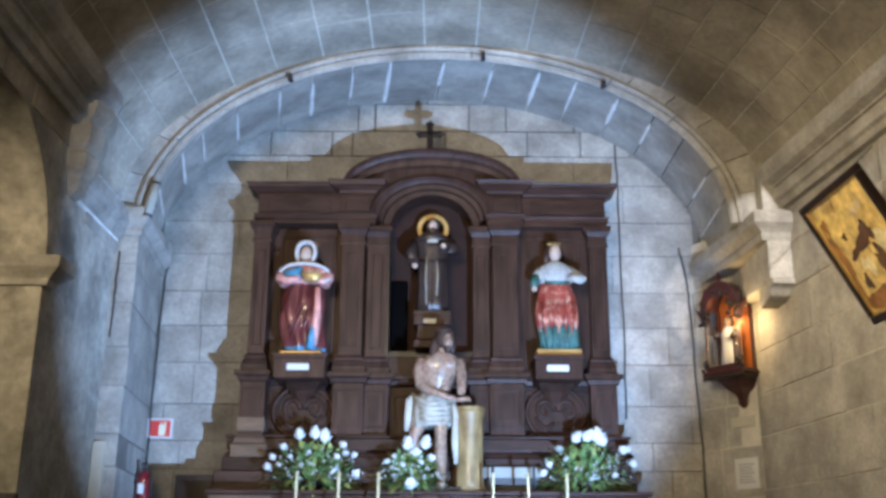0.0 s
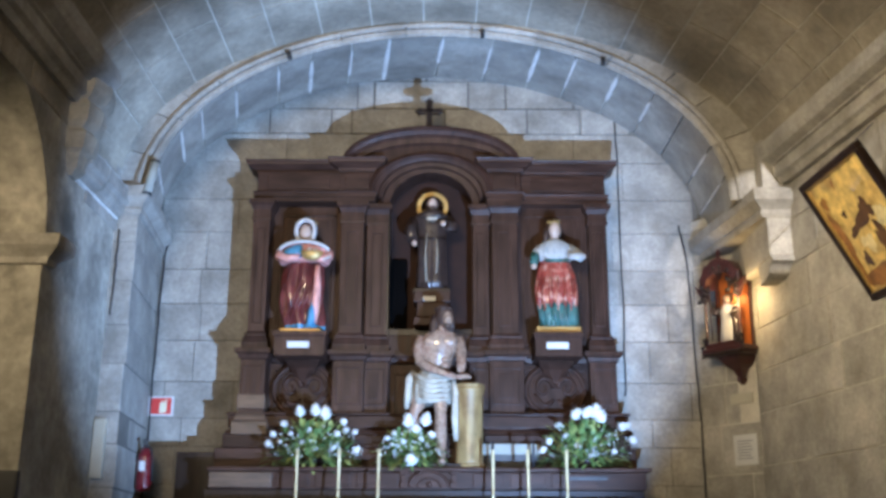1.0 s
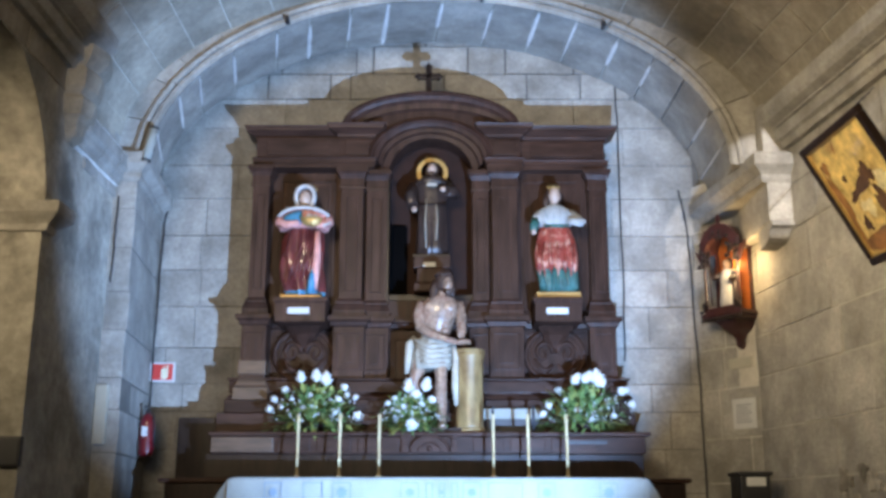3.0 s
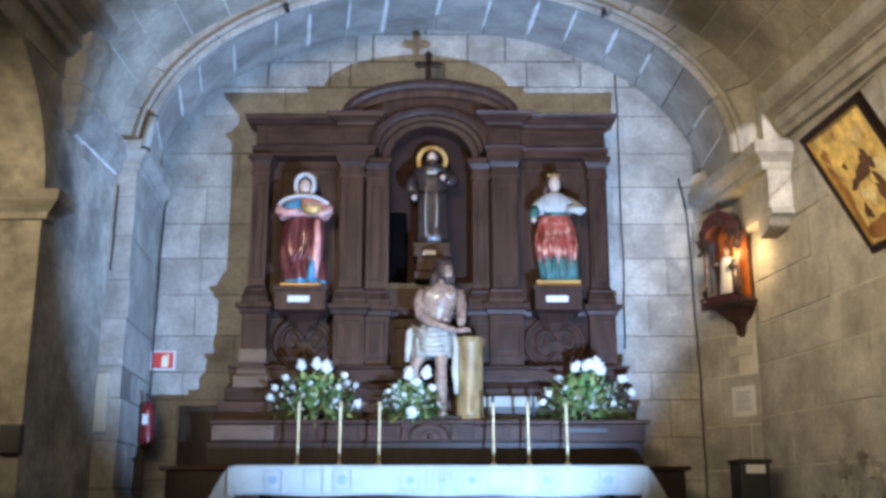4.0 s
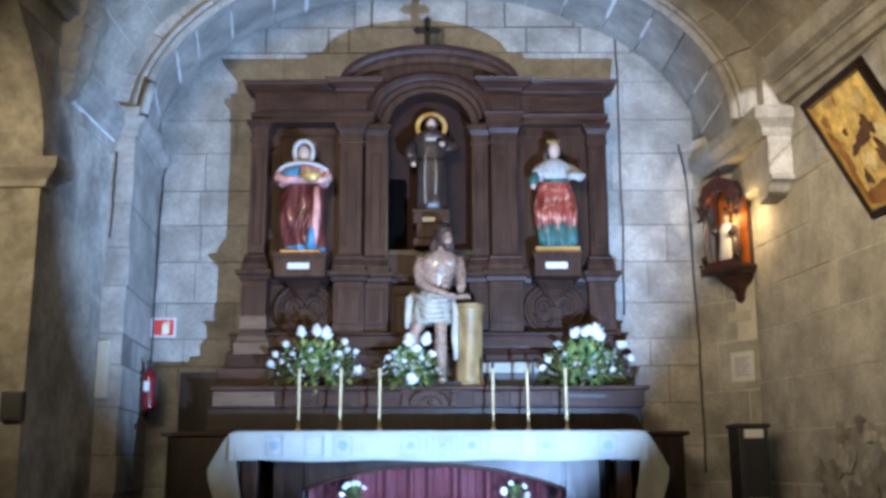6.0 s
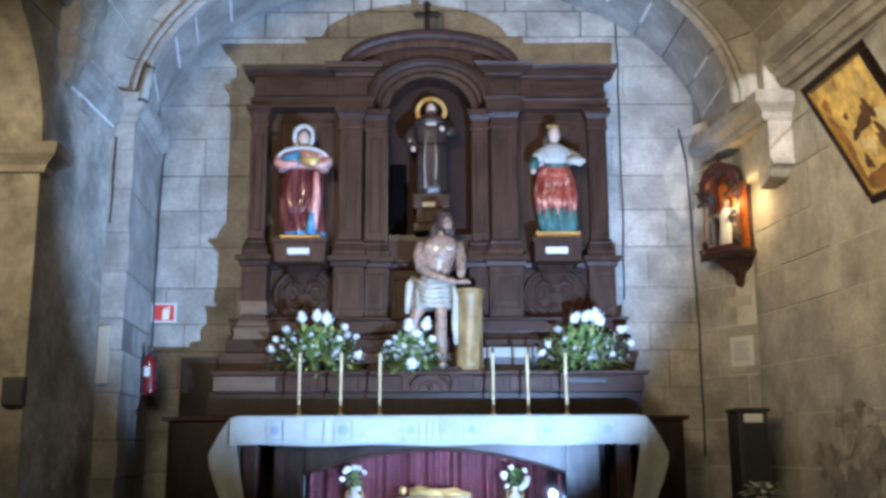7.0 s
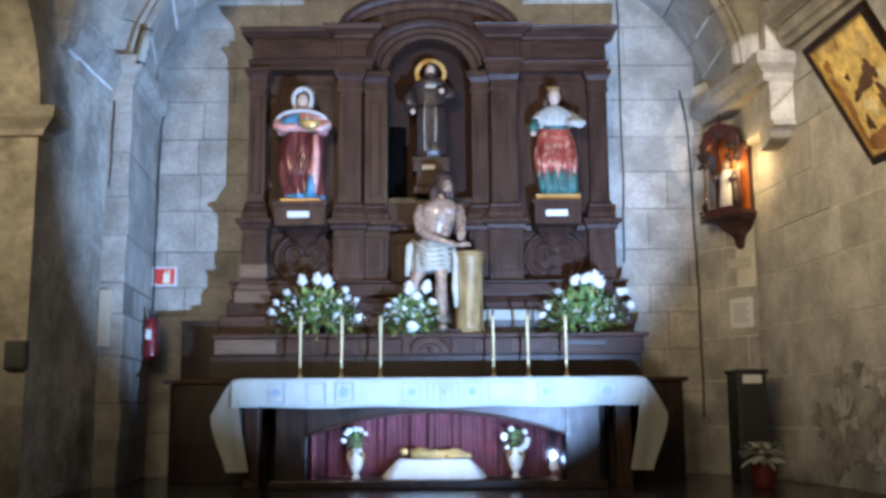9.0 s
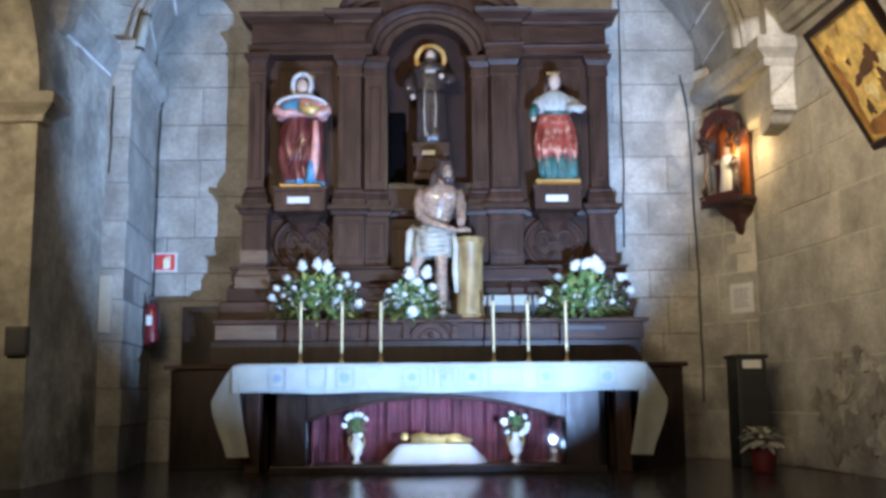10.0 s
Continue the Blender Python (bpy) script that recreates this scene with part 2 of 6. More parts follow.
# impost of the opening
imp = bmesh.new()
rows = []
for p, h in ((0.0, 0.0), (0.05, 0.0), (0.06, 0.05), (0.12, 0.10), (0.15, 0.13), (0.16, 0.22), (0.0, 0.225)):
    rows.append([imp.verts.new((x, y, AZ - 0.22 + h)) for x, y in ((XL - 1.1, AY + AR_Y - p), (XL + p * 1.15, AY + AR_Y - p), (XL + p * 1.15, AY + AR_Y + 0.10 + p), (XL - 1.1, AY + AR_Y + 0.10 + p))])
for p, q in zip(rows, rows[1:]):
    for k in range(4):
        imp.faces.new((p[k], p[(k + 1) % 4], q[(k + 1) % 4], q[k]))
imp.faces.new(rows[0])
imp.faces.new(rows[-1])
tagged(obj("impost", imp, STONE), "moulded granite impost under the aisle arch", "impost", kind="structure")

# cornices at the foot of the vault
CZ = 4.62


def cornice_run(name, pts, side, cz):
    bm = bmesh.new()
    prof = [(0, -0.08), (0.07, -0.08), (0.09, -0.02), (0.13, 0.0), (0.13, 0.11), (0.16, 0.115), (0.16, 0.135), (0.24, 0.17), (0.27, 0.22), (0.27, 0.33), (0.10, 0.36), (0, 0.50)]
    rings = [[bm.verts.new((x + side * p * (1.3 if side > 0 else 1.0), y, cz + h)) for p, h in prof] for x, y in pts]
    for a, b in zip(rings, rings[1:]):
        for i in range(len(prof)):
            bm.faces.new((a[i], a[(i + 1) % len(prof)], b[(i + 1) % len(prof)], b[i]))
    bm.faces.new(rings[0])
    bm.faces.new(rings[-1][::-1])
    return tagged(obj(name, bm, STONE), "moulded granite cornice at the foot of the vault", "cornice", kind="structure")


cornice_run("cornice_right", [(wall_r(y), y) for y in (9.55, 7.5, 5, 2, -8)], -1, CZ - 0.40)
cornice_run("cornice_left", [(XL, y) for y in (8.55, 5, 2, -8)], 1, CZ - 0.14)

# barrel vault: shell and slightly proud blocks in one mesh
VC, VH, VZ, VR = 0.07, 3.33, 4.20, 1.82


def vault_pt(th, y, add=0.0):
    half = VH if th > math.pi / 2 else wall_r(y) - 0.06 - VC
    return Vector((VC + (half + add) * math.cos(th), y, VZ + (VR + add) * math.sin(th)))


bm = bmesh.new()
NT, y0, y1 = 48, -8.0, YF + 0.02
for i in range(NT):
    t0, t1 = math.pi * i / NT, math.pi * (i + 1) / NT
    f = bm.faces.new([bm.verts.new(vault_pt(*q)) for q in ((t0, y0, 0.007), (t1, y0, 0.007), (t1, y1, 0.007), (t0, y1, 0.007))])
    f.material_index = 1
rnd = random.Random(4)
NB = 19
for i in range(NB):
    ta, tb = math.pi * i / NB, math.pi * (i + 1) / NB
    y = y1 - 0.02
    while y > y0:
        w = rnd.uniform(0.55, 1.0)
        ya = max(y - w, y0)
        j = 0.010
        e = rnd.uniform(-0.006, 0.003)
        tm = (ta + tb) / 2
        cols = []
        for th in (ta + 0.0028, tm, tb - 0.0028):
            cols.append((bm.verts.new(vault_pt(th, y - j, e)), bm.verts.new(vault_pt(th, ya + j, e)), bm.verts.new(vault_pt(th, y - j, 0.009)), bm.verts.new(vault_pt(th, ya + j, 0.009))))
        for a, b in zip(cols, cols[1:]):
            bm.faces.new((a[0], b[0], b[1], a[1]))
            bm.faces.new((a[0], a[2], b[2], b[0]))
            bm.faces.new((a[1], b[1], b[3], a[3]))
        bm.faces.new((cols[0][0], cols[0][1], cols[0][3], cols[0][2]))
        bm.faces.new((cols[2][0], cols[2][2], cols[2][3], cols[2][1]))
        y = ya
vault = tagged(obj("ceiling", bm, [STONE_V, MORTAR]), "brownish granite barrel vault with lime joints", "ceiling", kind="structure")

# recess arch: backing, voussoirs, edge moulding, spandrel
bm = bmesh.new()
N = 40
for i in range(N):
    a, b = math.pi * i / N, math.pi * (i + 1) / N
    q = [(a, 0.02), (b, 0.02), (b, 0.5), (a, 0.5)]
    fr = [bm.verts.new((arch_pt(t, r)[0], YF + 0.03, arch_pt(t, r)[1])) for t, r in q]
    bk = [bm.verts.new((arch_pt(t, r + 0.20)[0] - 0.12, YB + 0.02, arch_pt(t, r + 0.20)[1])) for t, r in q]
    bm.faces.new(fr)
    bm.faces.new((fr[0], bk[0], bk[1], fr[1]))
    bm.faces.new((fr[3], fr[2], bk[2], bk[3]))
arch = tagged(obj("recess_arch", bm, MORTAR), "granite arch with white pointing over the altar recess", "arch", kind="structure")


def voussoir(a, b, ya, yb, r0, r1, gap=0.0045, name="voussoir", mat=None, e=0.0, back=0.0):
    bm = bmesh.new()
    n = 3
    rows = []
    for k in range(n):
        th = a + gap + (b - a - 2 * gap) * k / (n - 1)
        rows.append([bm.verts.new((arch_pt(th, r)[0], y, arch_pt(th, r)[1])) for r, y in ((r0 + e, ya), (r1, ya), (r1 + back, yb), (r0 + e + back, yb))])
        for v in rows[-1][2:]:
            v.co.x -= back * 0.6
    for p, q in zip(rows, rows[1:]):
        bm.faces.new((p[0], q[0], q[1], p[1]))
        bm.faces.new((p[0], p[3], q[3], q[0]))
    bm.faces.new(rows[0])
    bm.faces.new(rows[-1][::-1])
    return part(name, bm, mat or STONE, arch)


rnd = random.Random(11)
cuts = [0.0]
while cuts[-1] < math.pi - 0.2:
    cuts.append(cuts[-1] + rnd.uniform(0.13, 0.21))
cuts[-1] = math.pi
for a, b in zip(cuts, cuts[1:]):
    voussoir(a, b, YF + 0.02, YB + 0.015, 0.0, 0.3, e=rnd.uniform(-0.006, 0.006), back=0.20)
# white pointing, smeared along part of some joints
rp = random.Random(17)
for a in cuts[1:-1]:
    if rp.random() < 0.22:
        continue
    u0 = rp.uniform(0.05, 0.25)
    u1 = rp.uniform(0.62, 1.0)
    w = rp.uniform(0.0045, 0.0085)
    bm = bmesh.new()
    rows = []
    for k in range(7):
        u = u0 + (u1 - u0) * k / 6
        y = YF + 0.05 + (YB - YF - 0.06) * u
        ww = w * (0.5 if k in (0, 6) else rp.uniform(0.75, 1.25))
        rows.append([bm.verts.new((arch_pt(a + d, r + 0.20 * u)[0] - 0.12 * u, y, arch_pt(a + d, r + 0.20 * u)[1])) for d, r in ((-ww, -0.004), (-ww * 0.4, -0.009), (ww * 0.4, -0.009), (ww, -0.004), (0, 0.012))])
    for p, q in zip(rows, rows[1:]):
        for k in range(5):
            bm.faces.new((p[k], p[(k + 1) % 5], q[(k + 1) % 5], q[k]))
    bm.faces.new(rows[0])
    bm.faces.new(rows[-1])
    part("pointing", bm, MORTAR_W, arch)
# edge moulding in lengths
cuts2 = [0.0]
while cuts2[-1] < math.pi - 0.25:
    cuts2.append(cuts2[-1] + rnd.uniform(0.2, 0.32))
cuts2[-1] = math.pi
mp = [(0.0, YF + 0.04), (-0.03, YF + 0.03), (-0.04, YF), (-0.02, YF - 0.03), (0.018, YF - 0.038), (0.024, YF - 0.012), (0.034, YF - 0.012), (0.04, YF - 0.05), (0.07, YF - 0.066), (0.098, YF - 0.05), (0.104, YF + 0.0)]
for a, b in zip(cuts2, cuts2[1:]):
    bm = bmesh.new()
    rows = [[bm.verts.new((arch_pt(th, r)[0], y, arch_pt(th, r)[1])) for r, y in mp] for th in [a + 0.002 + (b - a - 0.004) * k / 4 for k in range(5)]]
    for p, q in zip(rows, rows[1:]):
        for k in range(len(mp) - 1):
            bm.faces.new((p[k], p[k + 1], q[k + 1], q[k]))
    bm.faces.new(rows[0])
    bm.faces.new(rows[-1][::-1])
    part("arch_moulding", bm, STONE, arch)
# spandrel stones between arch and vault
for a, b in zip(cuts, cuts[1:]):
    for r0, r1 in ((0.085, 0.55), (0.56, 1.0)):
        voussoir(a, b, YF - 0.02 + rnd.uniform(-0.01, 0.01), YF + 0.06, r0, r1, name="spandrel_stone", gap=0.002)
spandrel = bm = bmesh.new()
for i in range(N):
    a, b = math.pi * i / N, math.pi * (i + 1) / N
    bm.faces.new([bm.verts.new((arch_pt(t, r)[0], YF + 0.05, arch_pt(t, r)[1])) for t, r in ((a, 0.1), (b, 0.1), (b, 1.3), (a, 1.3))])
part("spandrel_backing", bm, MORTAR, arch)
# skewback walls either side below the springing
tagged(obj("wall_front_left", B(-4.4, -3.06, YF - 0.0, YF + 0.09, SPRING - 0.02, 5.6), STONE), "granite wall above the pilaster", "wall", kind="structure")


# imposts of the recess arch
def impost(name, outline_in, z, label):
    bm = bmesh.new()
    prof = [(0.0, 0.0), (0.03, 0.0), (0.045, 0.04), (0.04, 0.08), (0.09, 0.13), (0.12, 0.16), (0.12, 0.27), (0.10, 0.29), (0.0, 0.29)]
    rings = []
    c = Vector((sum(p[0] for p in outline_in) / len(outline_in), sum(p[1] for p in outline_in) / len(outline_in)))
    for pr, h in prof:
        ring = []
        for x, y, dx, dy in outline_in:
            ring.append(bm.verts.new((x + dx * pr, y + dy * pr, z + h)))
        rings.append(ring)
    n = len(outline_in)
    for a, b in zip(rings, rings[1:]):
        for i in range(n):
            bm.faces.new((a[i], a[(i + 1) % n], b[(i + 1) % n], b[i]))
    bm.faces.new(rings[0][::-1])
    bm.faces.new(rings[-1])
    return tagged(obj(name, bm, STONE), label, "impost", kind="structure")


impost("impost_left", [(-3.042, YF, 1, -1), (-3.2, YB, 1, 0), (-3.5, YB, 0, 0), (-3.5, YF, 0, -1)], SPRING - 0.17, "moulded granite impost of the recess arch")
# impost carried on along the plastered side wall, in three lengths with white pointing
pier = bmesh.new()
prism(pier, [(XL - 0.02, 3.82), (XL + 0.03, 3.82), (XL + 0.085, 3.99), (XL + 0.135, 4.0), (XL + 0.135, 4.125), (XL - 0.02, 4.125)], 8.62, YF - 0.02, "y")
pier_impost = tagged(obj("impost_side", pier, MORTAR_W), "moulded granite impost with white pointing along the wall", "impost", kind="structure")
for ya, yb in ((8.60, 9.08), (9.105, 9.50), (9.525, YF - 0.03)):
    pm = bmesh.new()
    prism(pm, [(XL, 3.832), (XL + 0.05, 3.832), (XL + 0.06, 3.875), (XL + 0.10, 3.90), (XL + 0.11, 3.955), (XL + 0.145, 3.975), (XL + 0.15, 4.105), (XL + 0.14, 4.115), (XL, 4.115)], ya, yb, "y")
    part("stone", pm, STONE, pier_impost)
impost("impost_right", [(3.15, 9.60, -1, -1), (2.93, YB, -1, 0), (3.6, YB, 0, 0), (3.6, 9.60, 0, -1)], SPRING - 0.245, "moulded pale granite impost of the recess arch")
bm = B(3.165, 3.62, 9.58, 10.9, 3.42, SPRING - 0.22, bevel=0.012)
prism(bm, [(9.60, 3.43), (9.56, 3.40), (9.56, 3.37), (9.62, 3.355), (9.66, 3.33), (9.70, 3.27), (9.78, 3.24), (10.0, 3.22), (10.0, 3.43)], 3.18, 3.62, "x")
tagged(obj("corbel", bm, STONE), "pale granite pilaster stub on a moulded corbel", "corbel", kind="structure")
tagged(obj("corbel_block", B(3.16, 3.62, 9.60, 10.9, SPRING + 0.048, SPRING + 0.58, bevel=0.012), STONE), "pale granite springer block above the impost", "springer", kind="structure")

# springer bracket where the left cornice ends
bm = bmesh.new()
rows = []
for z, d, a, b in ((3.80, 0.03, 8.44, 8.62), (3.86, 0.10, 8.40, 8.66), (3.98, 0.135, 8.36, 8.68), (4.02, 0.18, 8.32, 8.71), (4.16, 0.205, 8.30, 8.73), (4.20, 0.16, 8.31, 8.72), (4.26, 0.22, 8.27, 8.75), (4.40, 0.25, 8.24, 8.78), (4.44, 0.21, 8.25, 8.77), (4.52, 0.28, 8.21, 8.81), (4.58, 0.30, 8.2, 8.82), (4.66, 0.30, 8.2, 8.82)):
    rows.append([bm.verts.new(q) for q in ((XL - 0.02, a, z), (XL + d * 0.8, a + 0.03, z), (XL + d, (a + b) / 2, z), (XL + d * 0.8, b - 0.03, z), (XL - 0.02, b, z))])
for p, q in zip(rows, rows[1:]):
    for k in range(5):
        bm.faces.new((p[k], p[(k + 1) % 5], q[(k + 1) % 5], q[k]))
bm.faces.new(rows[0])
bm.faces.new(rows[-1])
tagged(obj("bracket_left", bm, STONE_V), "worn moulded granite bracket under the vault springing", "bracket", kind="structure")

# ashlar courses at the vault's springing on the left wall
tagged(part("springing_backing", B(XL - 0.02, XL + 0.008, 8.90, YF + 0.02, 3.72, 4.60), MORTAR_W, wall_left))

# ---- more materials ----
WHITE = material("white_linen", (0.315, 0.325, 0.29), 0.85, spread=0.12, big=3.5, fine=55, bump=0.3, dist=0.006)
LINEN = material("bleached_linen", (0.40, 0.40, 0.385), 0.8, spread=0.06, big=5, fine=40, bump=0.2, dist=0.006)
PAPER = material("white_card", (0.60, 0.60, 0.58), 0.7, spread=0.04, bump=0)
INK = material("grey_ink", (0.22, 0.23, 0.26), 0.8, spread=0.1, bump=0)
THREAD = material("blue_thread", (0.20, 0.26, 0.31), 0.85, spread=0.15, bump=0)
BRASS = material("brass", (0.60, 0.50, 0.28), 0.4, metal=0.35, spread=0.12, fine=20, bump=0.05)
GILT = material("gilding", (0.42, 0.28, 0.10), 0.4, metal=0.4, spread=0.3, big=5, fine=40, bump=0.2)
IRON = material("black_iron", (0.02, 0.02, 0.022), 0.5, spread=0.2, bump=0.05)
RED = material("extinguisher_red", (0.14, 0.008, 0.012), 0.3, spread=0.1, bump=0, coat=0.4)
SIGN_RED = material("sign_red", (0.62, 0.05, 0.04), 0.5, spread=0.05, bump=0)
CREAM = material("cream_sign", (0.75, 0.70, 0.50), 0.5, spread=0.05, bump=0)
VELVET = material("crimson_curtain", (0.068, 0.009, 0.014), 0.9, spread=0.3, big=6, fine=30, bump=0.2)
SKIN = material("polychrome_flesh", (0.31, 0.21, 0.15), 0.28, spread=0.38, big=8, fine=26, bump=0.08, coat=0.5, stain=(0.17, 0.075, 0.05), stain_amount=0.75, stain_scale=8)
FACE = material("polychrome_face", (0.46, 0.34, 0.27), 0.4, spread=0.15, big=9, fine=26, bump=0.04, coat=0.25)
CLOTH_S = material("polychrome_loincloth", (0.40, 0.37, 0.30), 0.5, spread=0.2, big=8, fine=26, bump=0.1, coat=0.2)
HAIR = material("polychrome_hair", (0.05, 0.028, 0.02), 0.5, spread=0.3, bump=0.3, fine=40)
MAROON = material("polychrome_maroon", (0.13, 0.026, 0.024), 0.34, spread=0.4, big=8, fine=24, bump=0.12, coat=0.5)
BLUE = material("polychrome_blue", (0.06, 0.22, 0.36), 0.4, spread=0.3, big=8, fine=20, bump=0.08, coat=0.3)
PINK = material("polychrome_pink", (0.62, 0.30, 0.26), 0.45, spread=0.25, big=8, fine=20, bump=0.08, coat=0.2)
VEIL = material("polychrome_white", (0.44, 0.43, 0.42), 0.5, spread=0.12, big=9, fine=20, bump=0.08, coat=0.2)
SCARLET = material("polychrome_red_flecked", (0.28, 0.045, 0.03), 0.42, spread=0.3, big=8, fine=20, bump=0.08, coat=0.3, stain=(0.72, 0.42, 0.30), stain_amount=0.8, stain_scale=11)
LACE = material("polychrome_lace", (0.40, 0.40, 0.38), 0.55, spread=0.2, big=14, fine=40, bump=0.2, stain=(0.14, 0.19, 0.20), stain_amount=0.8, stain_scale=14)
TEAL = material("polychrome_teal", (0.035, 0.12, 0.105), 0.45, spread=0.4, big=9, fine=24, bump=0.1, coat=0.2)
HABIT = material("polychrome_brown_habit", (0.035, 0.022, 0.018), 0.35, spread=0.4, big=7, fine=24, bump=0.1, coat=0.4)
GOLDSTONE = material("ochre_marbled_paint", (0.29, 0.20, 0.085), 0.45, spread=0.45, big=4, fine=12, bump=0.15, coat=0.2, stain=(0.15, 0.075, 0.025), stain_amount=0.9, stain_scale=7, stretch=(1, 1, 0.5))
LEAF = material("leaf_green", (0.11, 0.19, 0.055), 0.55, spread=0.5, big=9, fine=24, bump=0.1)
LEAF_Y = material("leaf_yellow_green", (0.30, 0.33, 0.09), 0.55, spread=0.4, big=9, fine=24, bump=0.1)
PETAL = material("white_petal", (0.62, 0.62, 0.58), 0.6, spread=0.08, big=9, fine=30, bump=0.1)
BRACT = material("pale_bract", (0.40, 0.39, 0.34), 0.6, spread=0.3, big=9, fine=24, bump=0.1)
POT_RED = material("red_foil", (0.11, 0.016, 0.020), 0.35, spread=0.25, bump=0.2)
BEIGE = material("beige_enamel", (0.46, 0.43, 0.34), 0.6, spread=0.12, bump=0.05)
SHRINE_RED = material("red_lacquered_wood", (0.05, 0.015, 0.013), 0.4, spread=0.35, big=8, fine=24, bump=0.1, coat=0.3)
ORANGE = material("gilt_orange_lining", (0.40, 0.115, 0.02), 0.5, spread=0.2, big=8, fine=20, bump=0.05)
CANVAS = material("old_canvas_ochre", (0.74, 0.52, 0.17), 0.35, spread=0.4, big=7, fine=12, bump=0.06, coat=0.5, stain=(0.30, 0.15, 0.04), stain_amount=0.7, stain_scale=3.2)
PAINT_L = material("painting_pale_cloud", (0.78, 0.66, 0.36), 0.35, spread=0.3, big=9, fine=20, bump=0.05, coat=0.5)
PAINT_B = material("painting_warm_brown", (0.30, 0.14, 0.04), 0.4, spread=0.4, big=6, fine=14, bump=0.05, coat=0.5)
PAINT_D = material("painting_dark_brown", (0.11, 0.055, 0.022), 0.4, spread=0.35, big=6, fine=14, bump=0.05, coat=0.5)
LENS = bpy.data.materials.new("lamp_lens")
LENS.use_nodes = True
LENS.node_tree.nodes["Principled BSDF"].inputs["Emission Color"].default_value = (0.8, 0.9, 1.0, 1)
LENS.node_tree.nodes["Principled BSDF"].inputs["Emission Strength"].default_value = 60
GLASS = bpy.data.materials.new("pane_glass")
GLASS.use_nodes = True
g = GLASS.node_tree.nodes["Principled BSDF"].inputs
g["Base Color"].default_value, g["Roughness"].default_value = (1, 1, 1, 1), 0.02
g["Transmission Weight"].default_value, g["IOR"].default_value = 1.0, 1.45

# ---- altarpiece ----
AC = -0.13                               # its middle
YP, YQ, YK = 10.78, 10.86, 10.95         # faces of the main pilasters, of the inner ones, of the panels
altarpiece = thing("altarpiece", "dark walnut altarpiece with pilasters, niche and arched pediment", "altarpiece")


def ap(name, bm, mat=WOOD, label=""):
    return part(name, bm, mat, altarpiece, label)


# back boards, open at the niche
ap("back_board", boxes((-2.05, -0.60, YK, 11.12, 1.46, 4.70)))
ap("back_board", boxes((0.34, 1.80, YK, 11.12, 1.46, 4.70)))
ap("back_board", boxes((-0.60, 0.34, YK, 11.12, 1.46, 2.95)))


def frame_panel(x0, x1, y, z0, z1, w=0.035, d=0.022, name="panel"):
    """A raised moulded frame round a sunk field."""
    bm = bmesh.new()
    for r in ((x0, x1, y - d, y + 0.01, z0, z0 + w), (x0, x1, y - d, y + 0.01, z1 - w, z1), (x0, x0 + w, y - d, y + 0.01, z0 + w, z1 - w), (x1 - w, x1, y - d, y + 0.01, z0 + w, z1 - w)):
        box(bm, *r, bevel=0.007)
    box(bm, x0 + w + 0.045, x1 - w - 0.045, y - d * 0.5, y + 0.01, z0 + w + 0.045, z1 - w - 0.045, bevel=0.009)
    return ap(name, bm)


CAP = [(0.0, 0.0), (0.012, 0.0), (0.016, 0.03), (0.006, 0.04), (0.006, 0.12), (0.03, 0.17), (0.05, 0.19), (0.05, 0.235), (0.0, 0.235)]
BASE = [(0.05, 0.0), (0.05, 0.07), (0.042, 0.09), (0.034, 0.12), (0.022, 0.14), (0.026, 0.165), (0.008, 0.185), (0.0, 0.20)]


def pilaster(x0, x1, y, zb=2.69, zt=4.35, yb=YK + 0.01):
    bm = B(x0, x1, y, yb, zb + 0.18, zt - 0.22, bevel=0.008)
    shaft = ap("pilaster", bm)
    w = x1 - x0
    bm = bmesh.new()
    for r in ((x0 + w * 0.22, x0 + w * 0.30), (x1 - w * 0.30, x1 - w * 0.22)):
        box(bm, r[0], r[1], y - 0.012, y + 0.005, zb + 0.28, zt - 0.32, bevel=0.004)
    box(bm, x0 + w * 0.30, x1 - w * 0.30, y - 0.012, y + 0.005, zb + 0.28, zb + 0.28 + w * 0.08, bevel=0.004)
    box(bm, x0 + w * 0.30, x1 - w * 0.30, y - 0.012, y + 0.005, zt - 0.32 - w * 0.08, zt - 0.32, bevel=0.004)
    part("panel", bm, WOOD, shaft)
    part("capital", wrap(x0, x1, y, yb, zt - 0.235, CAP), WOOD, shaft)
    part("base", wrap(x0, x1, y, yb, zb, BASE), WOOD, shaft)


def wrap(x0, x1, y, yb, z, prof):
    """A moulding round the front and both sides of an upright block."""
    bm = bmesh.new()
    rings = [[bm.verts.new(q) for q in ((x0 - p, yb, z + h), (x0 - p, y - p, z + h), (x1 + p, y - p, z + h), (x1 + p, yb, z + h))] for p, h in prof]
    for a, b in zip(rings, rings[1:]):
        for i in range(4):
            bm.faces.new((a[i], a[(i + 1) % 4], b[(i + 1) % 4], b[i]))
    bm.faces.new(rings[0][::-1])
    bm.faces.new(rings[-1])
    return bm


